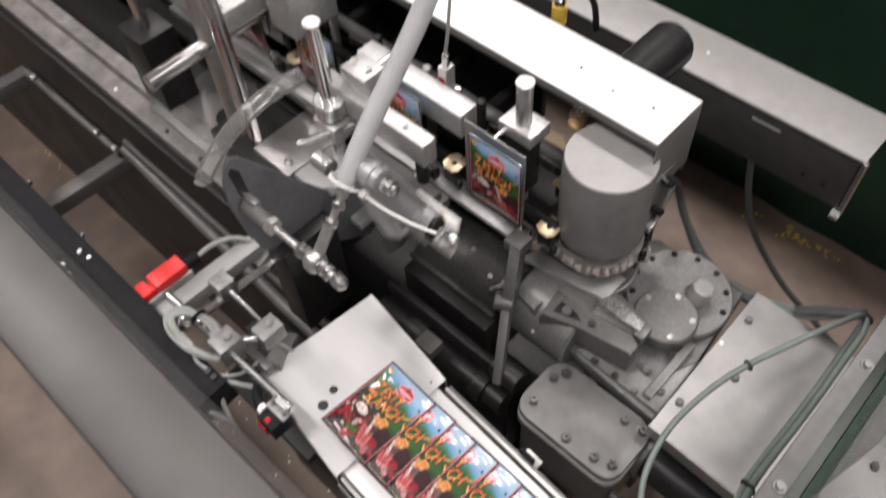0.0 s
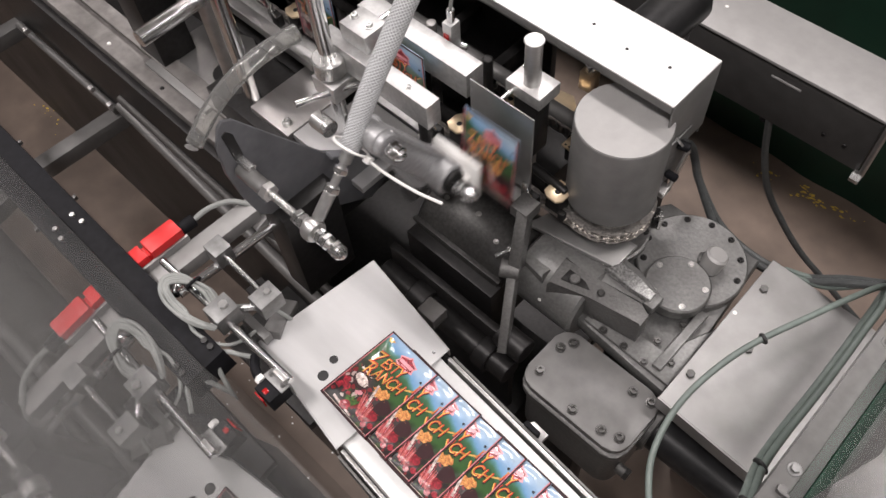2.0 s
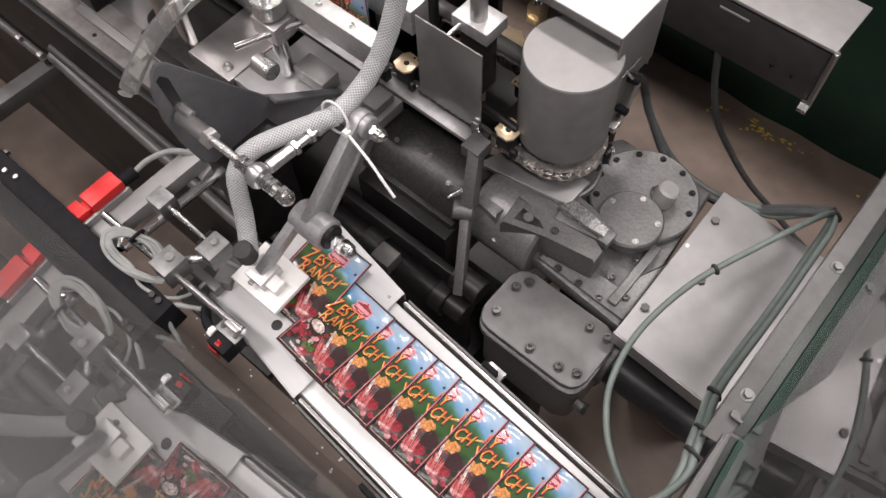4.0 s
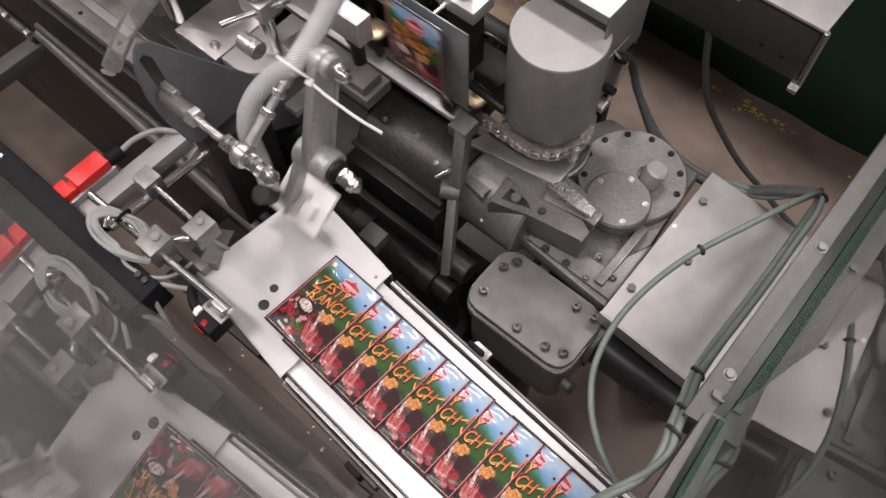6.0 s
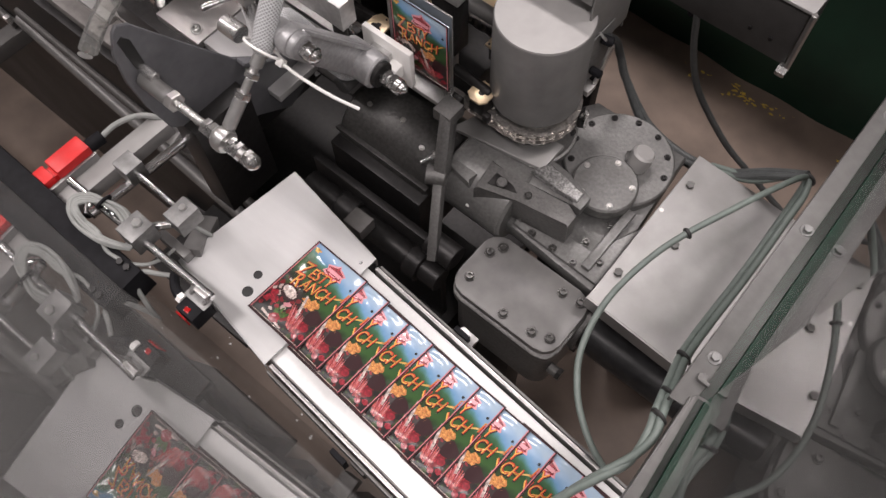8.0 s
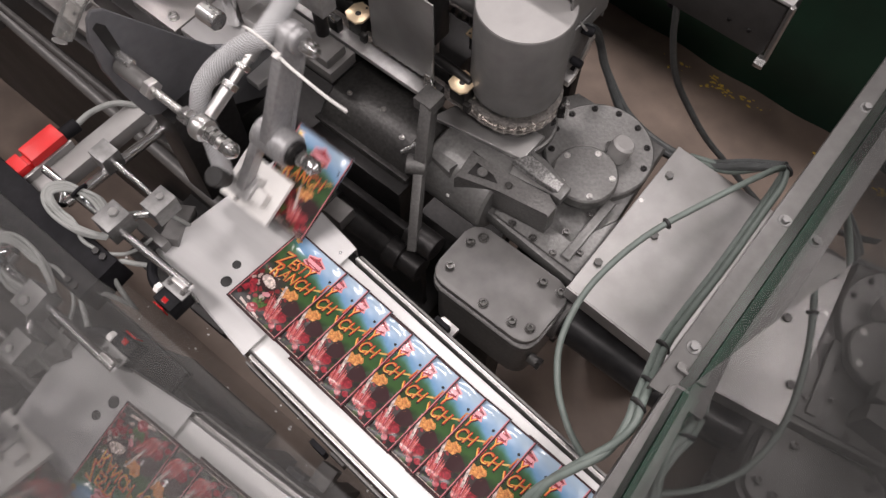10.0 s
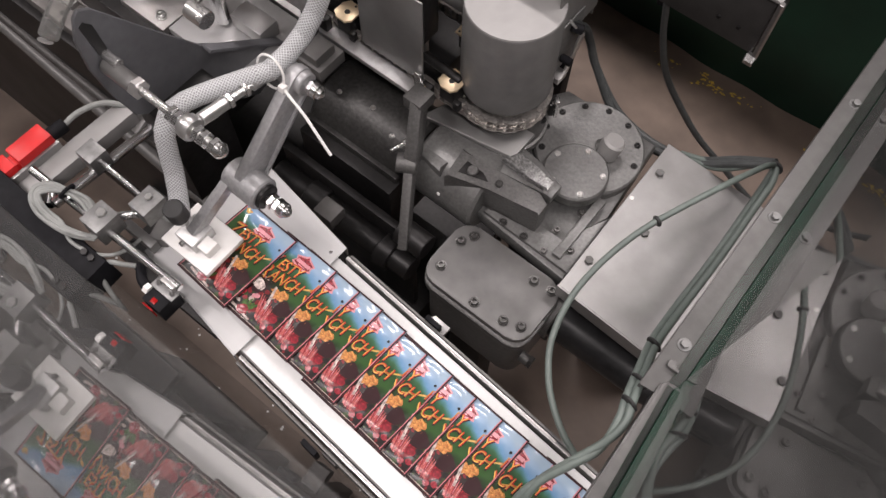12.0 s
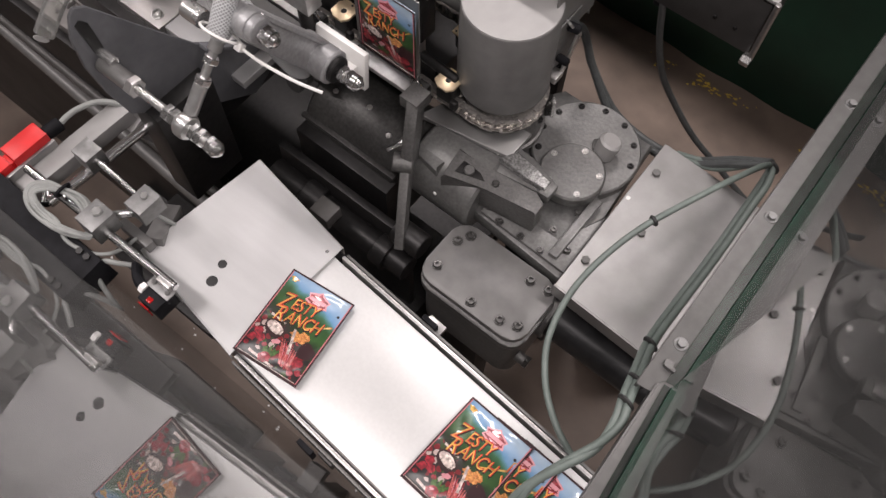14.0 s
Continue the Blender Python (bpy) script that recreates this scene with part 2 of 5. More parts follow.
def pouch_material():
    """Printed film: sky above, green field, dark foot with vegetables; runs in the pouch's own space (x across, y up)."""
    m = bpy.data.materials.new("printed_film")
    m.use_nodes = True
    nt = m.node_tree
    b = nt.nodes["Principled BSDF"]
    b.inputs["Roughness"].default_value = 0.3
    b.inputs["Coat Weight"].default_value, b.inputs["Coat Roughness"].default_value = 0.12, 0.12
    tc, sep = nt.nodes.new("ShaderNodeTexCoord"), nt.nodes.new("ShaderNodeSeparateXYZ")
    nt.links.new(tc.outputs["Object"], sep.inputs[0])
    noise_n = nt.nodes.new("ShaderNodeTexNoise")
    noise_n.inputs["Scale"].default_value = 45
    nt.links.new(tc.outputs["Object"], noise_n.inputs["Vector"])

    def math_n(op, a, c, d=None):
        n = nt.nodes.new("ShaderNodeMath")
        n.operation = op
        for k, v in enumerate((a, c, d)):
            if v is None:
                continue
            if isinstance(v, (int, float)):
                n.inputs[k].default_value = v
            else:
                nt.links.new(v, n.inputs[k])
        return n.outputs[0]

    wob = math_n("MULTIPLY_ADD", noise_n.outputs[0], 0.022, -0.011)
    slope = math_n("MULTIPLY_ADD", sep.outputs["X"], 0.30, wob)
    v = math_n("ADD", sep.outputs["Y"], slope)
    unit = math_n("MULTIPLY_ADD", v, 1 / 0.15, 0.5)
    ramp = nt.nodes.new("ShaderNodeValToRGB")
    ramp.color_ramp.interpolation = "LINEAR"
    els = ramp.color_ramp.elements
    els[0].position, els[0].color = 0.0, (0.012, 0.010, 0.010, 1)
    els[1].position, els[1].color = 1.0, (0.30, 0.40, 0.50, 1)
    for p, c in ((0.10, (0.012, 0.009, 0.009)), (0.30, (0.035, 0.017, 0.018)), (0.44, (0.022, 0.020, 0.016)), (0.50, (0.015, 0.035, 0.012)), (0.58, (0.03, 0.085, 0.02)), (0.70, (0.022, 0.065, 0.02)),
                 (0.75, (0.04, 0.12, 0.06)), (0.79, (0.07, 0.20, 0.22)), (0.83, (0.13, 0.27, 0.44)), (0.92, (0.26, 0.38, 0.53))):
        e = els.new(p)
        e.color = (*c, 1)
    nt.links.new(unit, ramp.inputs[0])
    # vegetables at the foot
    vor = nt.nodes.new("ShaderNodeTexVoronoi")
    vor.inputs["Scale"].default_value = 130
    nt.links.new(tc.outputs["Object"], vor.inputs["Vector"])
    hue = nt.nodes.new("ShaderNodeValToRGB")
    hue.color_ramp.interpolation = "CONSTANT"
    he = hue.color_ramp.elements
    he[0].position, he[0].color = 0.0, (0.16, 0.012, 0.016, 1)
    he[1].position, he[1].color = 0.30, (0.012, 0.011, 0.010, 1)
    for p, c in ((0.5, (0.03, 0.02, 0.02)), (0.62, (0.42, 0.33, 0.30)), (0.70, (0.22, 0.02, 0.025)), (0.80, (0.03, 0.05, 0.012))):
        e = he.new(p)
        e.color = (*c, 1)
    sc = nt.nodes.new("ShaderNodeSeparateColor")
    nt.links.new(vor.outputs["Color"], sc.inputs[0])
    nt.links.new(sc.outputs[0], hue.inputs[0])
    blob = math_n("LESS_THAN", vor.outputs["Distance"], 0.60)
    low = math_n("MULTIPLY", math_n("LESS_THAN", unit, 0.42), math_n("GREATER_THAN", unit, 0.07))
    fac = math_n("MULTIPLY", blob, low)
    mix = nt.nodes.new("ShaderNodeMix")
    mix.data_type = "RGBA"
    nt.links.new(fac, mix.inputs["Factor"])
    nt.links.new(ramp.outputs[0], mix.inputs["A"])
    nt.links.new(hue.outputs[0], mix.inputs["B"])
    nt.links.new(mix.outputs["Result"], b.inputs["Base Color"])
    return m


POUCH = pouch_material()
crinkled(POUCH)


def print_ink(name, base, dark, pale, scale=150.0):
    """Printed ink of a photograph: patches of the colour with darker and paler specks."""
    m = material(name, base, 0.3, 0.0, 0.75, scale * 1.6, 0.0, wear=dark, wear_scale=scale * 0.8, wear_amount=1.0)
    crinkled(m)
    return m


POUCHRED = print_ink("red_print", (0.30, 0.022, 0.035), (0.04, 0.006, 0.008), None, 190)
POUCHSIDE = material("red_seal", (0.52, 0.17, 0.19), 0.3)
POUCHPINK = material("pink_print", (0.62, 0.26, 0.29), 0.3)
POUCHYELLOW = print_ink("yellow_print", (0.64, 0.36, 0.075), (0.58, 0.09, 0.035), None, 55)
POUCHSHADE = material("red_letter_shade", (0.50, 0.035, 0.025), 0.3)
POUCHCARROT = print_ink("carrot_print", (0.50, 0.11, 0.10), (0.07, 0.012, 0.012), None, 230)
POUCHGREEN = print_ink("leaf_print", (0.06, 0.13, 0.03), (0.01, 0.03, 0.01), None, 210)
POUCHORANGE = print_ink("orange_print", (0.66, 0.26, 0.08), (0.30, 0.05, 0.02), None, 260)
POUCHCREAM = print_ink("cream_print", (0.56, 0.47, 0.43), (0.20, 0.13, 0.12), None, 170)
POUCHEDGE = material("edge_print_and_shade", (0.03, 0.010, 0.012), 0.3)


# ---- shapes ----
def finish(bm, mat, name, smooth=True, angle=35):
    me = bpy.data.meshes.new(name)
    bmesh.ops.recalc_face_normals(bm, faces=bm.faces)
    if smooth:
        for f in bm.faces:
            f.smooth = True
        lim = radians(angle)
        for e in bm.edges:
            e.smooth = len(e.link_faces) == 2 and e.calc_face_angle(0) < lim
    bm.to_mesh(me)
    bm.free()
    me.materials.append(mat)
    return me


def thing(name, m=None, label="", category="", group="", kind=""):
    ob = new(name)
    ob.empty_display_size = 0.05
    if m is not None:
        ob.matrix_world = m
    return tagged(ob, label, category, group, kind)


def part(name, bm, mat, parent=None, label="", m=None, smooth=True):
    ob = new(name, finish(bm, mat, name, smooth))
    ob.parent = parent
    if m is not None:
        ob.matrix_basis = m
    return tagged(ob, label)


def box(x0, x1, y0, y1, z0, z1, bevel=0.0015, bm=None, m=None):
    bm = bm or bmesh.new()
    r = bmesh.ops.create_cube(bm, size=1)
    bmesh.ops.scale(bm, vec=(x1 - x0, y1 - y0, z1 - z0), verts=r["verts"])
    bmesh.ops.translate(bm, vec=((x0 + x1) / 2, (y0 + y1) / 2, (z0 + z1) / 2), verts=r["verts"])
    vs = r["verts"]
    if bevel:
        es = list({e for v in vs for e in v.link_edges})
        rb = bmesh.ops.bevel(bm, geom=es, offset=min(bevel * 0.45, 0.45 * min(x1 - x0, y1 - y0, z1 - z0)), segments=2, affect="EDGES", profile=0.5)
        vs = rb["verts"] if m is not None else vs
    if m is not None:
        bmesh.ops.transform(bm, matrix=m, verts=list({v for v in bm.verts if v in set(vs)}))
    return bm


def bar(a, b, w, h, bevel=0.0015, bm=None, up=(0, 0, 1)):
    """A square bar from a to b, w wide and h high."""
    bm = bm or bmesh.new()
    a, b = Vector(a), Vector(b)
    d = (b - a).normalized()
    side = d.cross(Vector(up)).normalized()
    top = side.cross(d)
    ring = []
    for p in (a, b):
        ring.append([bm.verts.new(p + side * sx * w / 2 + top * sz * h / 2) for sx, sz in ((-1, -1), (1, -1), (1, 1), (-1, 1))])
    faces = [bm.faces.new(ring[0]), bm.faces.new(ring[1][::-1])]
    for k in range(4):
        faces.append(bm.faces.new((ring[0][k], ring[1][k], ring[1][(k + 1) % 4], ring[0][(k + 1) % 4])))
    if bevel:
        es = list({e for f in faces for e in f.edges})
        bmesh.ops.bevel(bm, geom=es, offset=min(bevel * 0.6, 0.4 * min(w, h)), segments=2, affect="EDGES", profile=0.5)
    return bm


def turned(profile, a, axis, n=28, bm=None):
    """A turned body: rows of (distance along the axis, radius) from a."""
    bm = bm or bmesh.new()
    axis = Vector(axis).normalized()
    s = axis.orthogonal().normalized()
    t = axis.cross(s)
    a = Vector(a)
    rings = []
    for d, r in profile:
        rings.append([bm.verts.new(a + axis * d + (s * math.cos(2 * math.pi * k / n) + t * math.sin(2 * math.pi * k / n)) * max(r, 1e-5)) for k in range(n)])
    for p, q in zip(rings, rings[1:]):
        for k in range(n):
            bm.faces.new((p[k], p[(k + 1) % n], q[(k + 1) % n], q[k]))
    bm.faces.new(rings[0][::-1])
    bm.faces.new(rings[-1])
    return bm


def rod(a, b, r, n=20, bm=None, c=0.0015):
    a, b = Vector(a), Vector(b)
    L = (b - a).length
    c = min(c, r * 0.4, L * 0.3)
    return turned([(0, r - c), (c, r), (L - c, r), (L, r - c)], a, b - a, n, bm)


def hexnut(a, axis, r, h, bm=None):
    return turned([(0, r * 0.92), (h * 0.12, r), (h * 0.88, r), (h, r * 0.92)], a, axis, 6, bm)


def capscrew(p, r=0.007, h=0.007, bm=None, axis=(0, 0, 1)):
    """A socket head on its washer, with the recess of its key."""
    return turned([(0, r * 1.35), (0.0015, r * 1.35), (0.0016, r), (h - 0.001, r), (h, r * 0.85), (h, r * 0.5), (h * 0.45, r * 0.5)], p, axis, 14, bm)


def smooth_line(points, steps=8):
    pts = [Vector(p) for p in points]
    out = []
    for i in range(len(pts) - 1):
        p0, p1, p2, p3 = pts[max(i - 1, 0)], pts[i], pts[i + 1], pts[min(i + 2, len(pts) - 1)]
        for k in range(steps):
            t = k / steps
            out.append(0.5 * ((2 * p1) + (p2 - p0) * t + (2 * p0 - 5 * p1 + 4 * p2 - p3) * t * t + (3 * p1 - p0 - 3 * p2 + p3) * t ** 3))
    return out + [pts[-1]]


def cable(points, r, n=10, bm=None, steps=8):
    bm = bm or bmesh.new()
    line = smooth_line(points, steps)
    d0 = (line[1] - line[0]).normalized()
    s = d0.orthogonal().normalized()
    rings = []
    for i, p in enumerate(line):
        d = (line[min(i + 1, len(line) - 1)] - line[max(i - 1, 0)]).normalized()
        s = (s - d * s.dot(d)).normalized()
        t = d.cross(s)
        rings.append([bm.verts.new(p + (s * math.cos(2 * math.pi * k / n) + t * math.sin(2 * math.pi * k / n)) * r) for k in range(n)])
    for p, q in zip(rings, rings[1:]):
        for k in range(n):
            bm.faces.new((p[k], p[(k + 1) % n], q[(k + 1) % n], q[k]))
    bm.faces.new(rings[0][::-1])
    bm.faces.new(rings[-1])
    return bm


def slab(outline, axis, lo, hi, bevel=0.0015, bm=None):
    """A plate cut to an outline in the plane across the axis ('x', 'y' or 'z'), from lo to hi along it."""
    bm = bm or bmesh.new()
    place = {"x": lambda u, v, w: (w, u, v), "y": lambda u, v, w: (u, w, v), "z": lambda u, v, w: (u, v, w)}[axis]
    a = [bm.verts.new(place(u, v, lo)) for u, v in outline]
    b = [bm.verts.new(place(u, v, hi)) for u, v in outline]
    f = [bm.faces.new(a[::-1]), bm.faces.new(b)]
    n = len(outline)
    for k in range(n):
        bm.faces.new((a[k], a[(k + 1) % n], b[(k + 1) % n], b[k]))
    if bevel:
        es = list({e for face in f for e in face.edges})
        bmesh.ops.bevel(bm, geom=es, offset=bevel, segments=2, affect="EDGES", profile=0.5)
    return bm


def rounded(x0, x1, y0, y1, r, n=6):
    out = []
    for cx, cy, a in ((x1 - r, y1 - r, 0), (x0 + r, y1 - r, 90), (x0 + r, y0 + r, 180), (x1 - r, y0 + r, 270)):
        for k in range(n + 1):
            ang = radians(a + 90 * k / n)
            out.append((cx + r * math.cos(ang), cy + r * math.sin(ang)))
    return out


# ---- the hall ----
def hall():
    bm = box(-9, 7, -7, 7, -0.1, 0, 0)
    tagged(part("floor", bm, FLOORM, smooth=False), "worn brown concrete factory floor with dirt stains", "floor", kind="structure")
    for name, b in (("wall_north", (-9.2, 7.2, 7, 7.2, -0.1, 5)), ("wall_south", (-9.2, 7.2, -7.2, -7, -0.1, 5)),
                    ("wall_west", (-9.2, -9, -7, 7, -0.1, 5)), ("wall_east", (7, 7.2, -7, 7, -0.1, 5))):
        tagged(part(name, box(*b, 0), WALLM, smooth=False), "plain grey factory hall wall", "wall", kind="structure")
    tagged(part("ceiling", box(-9.2, 7.2, -7.2, 7.2, 5, 5.2, 0), WALLM, smooth=False), "plain grey hall ceiling", "ceiling", kind="structure")
    for lx, ly in LAMP_SPOTS:
        t = thing("ceiling_lamp", pose(lx, ly, LAMP_Z), "long white ceiling lamp on thin hangers", "lamp", "ceiling lamps")
        part("housing", box(-0.66, 0.66, -0.28, 0.28, 0.0, 0.08, 0.01), WHITE, t)
        for hx in (-0.5, 0.5):
            part("hanger", rod((hx, 0, 0.08), (hx, 0, 5 - LAMP_Z), 0.004, 8), ZINC, t)
    # green curtain behind the machine, in soft folds
    bm = bmesh.new()
    n = 240
    lo, hi, back_lo, back_hi = [], [], [], []
    for k in range(n + 1):
        x = -4.5 + 7.5 * k / n
        y = 1.80 + 0.004 * math.sin(x * 23) + 0.003 * math.sin(x * 9.7 + 1)
        lo.append(bm.verts.new((x, y, 0.0)))
        hi.append(bm.verts.new((x, y, 1.1)))
        back_lo.append(bm.verts.new((x, y + 0.006, 0.0)))
        back_hi.append(bm.verts.new((x, y + 0.006, 1.1)))
    for k in range(n):
        bm.faces.new((lo[k], lo[k + 1], hi[k + 1], hi[k]))
        bm.faces.new((back_lo[k + 1], back_lo[k], back_hi[k], back_hi[k + 1]))
        bm.faces.new((hi[k], hi[k + 1], back_hi[k + 1], back_hi[k]))
        bm.faces.new((lo[k + 1], lo[k], back_lo[k], back_lo[k + 1]))
    tagged(part("curtain", bm, GREENM), "dark green hanging curtain behind the machine", "curtain")
    # flecks of old yellow paint on the floor
    rng = random.Random(4)
    bm = bmesh.new()
    for cx, cy, n, sx, sy in ((-0.30, 1.74, 34, 0.035, 0.012), (-0.41, 1.73, 14, 0.05, 0.012), (-0.20, 1.75, 8, 0.05, 0.01), (0.22, 1.71, 26, 0.06, 0.012), (-2.40, 0.33, 14, 0.05, 0.02)):
        for _ in range(n):
            x, y, r = cx + rng.gauss(0, sx), cy + rng.gauss(0, sy), rng.uniform(0.002, 0.008)
            vs = [bm.verts.new((x + r * rng.uniform(0.5, 1.2) * math.cos(a), y + r * rng.uniform(0.3, 0.8) * math.sin(a), 0.002)) for a in (0, 1, 2, 3, 4, 5)]
            bm.faces.new(vs)
    tagged(part("paint_flecks", bm, YELLOW, smooth=False), "flaked yellow paint specks on the concrete", "paint", kind="stuff")


hall()


def floor_specks():
    rng = random.Random(12)
    bm = bmesh.new()
    for _ in range(90):
        x, y, r = rng.uniform(-1.3, 0.1), rng.uniform(-0.1, 0.30), rng.uniform(0.0015, 0.005)
        bm.faces.new([bm.verts.new((x + r * rng.uniform(0.6, 1.2) * math.cos(a), y + r * rng.uniform(0.5, 1.0) * math.sin(a), 0.002)) for a in (0, 1, 2, 3, 4, 5)])
    tagged(part("litter_specks", bm, WHITE, smooth=False), "small white paper specks scattered on the concrete", "litter", kind="stuff")


floor_specks()


# ---- discharge conveyor ----
CONV = pose(-0.435, 0.222, 0, 0, 0, -4.0)   # start of the belt, x along it


def conveyor():
    t = thing("conveyor", CONV, "narrow discharge conveyor with a white belt and thin steel rails", "conveyor")
    part("belt", box(-0.02, 1.3, -0.098, 0.104, 0.888, 0.898, 0.003), BELT, t, "smooth white conveyor belt")
    part("bed", box(-0.02, 1.3, -0.100, 0.106, 0.85, 0.886, 0.002), LIGHTGREY, t)
    for s, e in ((-1, 0.1055), (1, 0.1125)):
        part("side_rail", box(0.004, 1.3, s * e - 0.003, s * e + 0.003, 0.852, 0.9015, 0.0015), STEEL, t, "bright steel side rail")
        part("rail_lip", box(0.004, 1.3, s * (e + 0.0085) - 0.002, s * (e + 0.0085) + 0.002, 0.858, 0.893, 0.001), GREY, t)
        for x in (0.16, 0.52, 0.9):
            part("rail_clip", box(x, x + 0.028, s * 0.127 - 0.004, s * 0.127 + 0.004, 0.866, 0.9, 0.002), BLACK, t)
    part("side_bracket", slab([(0.155, 0.124), (0.195, 0.124), (0.195, 0.142), (0.165, 0.142)], "z", 0.872, 0.882, 0.001), SHEET, t)
    part("side_bracket", slab([(0.34, -0.124), (0.42, -0.124), (0.42, -0.142), (0.35, -0.142)], "z", 0.80, 0.86, 0.001), ALU, t)
    part("motor_mount", slab([(0.47, -0.125), (0.55, -0.125), (0.55, -0.2), (0.50, -0.2), (0.47, -0.17)], "z", 0.79, 0.80, 0.002), SHEET, t)
    for x, y in ((0.50, -0.15), (0.53, -0.18), (0.52, -0.14)):
        part("bolt", capscrew((x, y, 0.80), 0.006, 0.006), ZINC, t)
    part("crossbeam", bar((0.55, -0.13, 0.80), (0.55, 0.13, 0.80), 0.05, 0.05), FRAME, t)
    for x in (0.08, 1.1):
        for y in (-0.02, 0.09):
            part("leg", box(x - 0.02, x + 0.02, y - 0.02, y + 0.02, 0.0, 0.85, 0.002), FRAME, t)
    part("crossbar", box(0.06, 0.1, -0.09, 0.09, 0.3, 0.34, 0.002), FRAME, t)


conveyor()


def transfer_plate():
    """The sheet on which the pouches are laid, turned down at its sides, with two sensor holes."""
    t = thing("transfer_plate", None, "flat stainless transfer plate with two round holes", "plate")
    bm = slab([(-0.671, 0.146), (-0.444, 0.113), (-0.432, 0.343), (-0.644, 0.376)], "z", 0.9025, 0.905, 0.0006)
    part("sheet", bm, PLATE, t, smooth=False)
    part("lip", bar((-0.671, 0.145, 0.893), (-0.444, 0.112, 0.893), 0.002, 0.022, 0), PLATE, t)
    part("lip", bar((-0.644, 0.377, 0.893), (-0.432, 0.344, 0.893), 0.002, 0.022, 0), STEEL, t)
    for x, y, r in ((-0.556, 0.207, 0.0058), (-0.548, 0.177, 0.0072)):
        bm = turned([(0, r * 1.25), (0.0006, r * 1.2), (0.0008, r), (0.0009, r * 0.2)], (x, y, 0.9051), (0, 0, 1), 20)
        part("sensor_hole", bm, INK, t, "dark round sensor hole")
    part("rivet", turned([(0, 0.003), (0.001, 0.002)], (-0.447, 0.324, 0.905), (0, 0, 1), 10), ZINC, t)
    part("support", box(-0.60, -0.46, 0.17, 0.31, 0.86, 0.9, 0.002), FRAME, t)
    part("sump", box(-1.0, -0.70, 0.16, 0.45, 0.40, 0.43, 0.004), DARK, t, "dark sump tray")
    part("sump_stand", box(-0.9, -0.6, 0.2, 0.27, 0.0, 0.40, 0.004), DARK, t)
    part("support_post", box(-0.55, -0.51, 0.22, 0.26, 0.0, 0.86, 0.002), FRAME, t)


transfer_plate()


# ---- pouches ----
PW, PH = 0.112, 0.150


def pouch_text(body, grow):
    cu = bpy.data.curves.new("letters", "FONT")
    cu.body, cu.size, cu.align_x, cu.align_y = body, 0.026, "CENTER", "CENTER"
    cu.extrude, cu.offset, cu.shear = 0.00012, grow, 0.30
    ob = new("letters", cu)
    bpy.context.view_layer.update()
    me = bpy.data.meshes.new_from_object(ob.evaluated_get(bpy.context.evaluated_depsgraph_get()))
    bpy.data.objects.remove(ob)
    return me


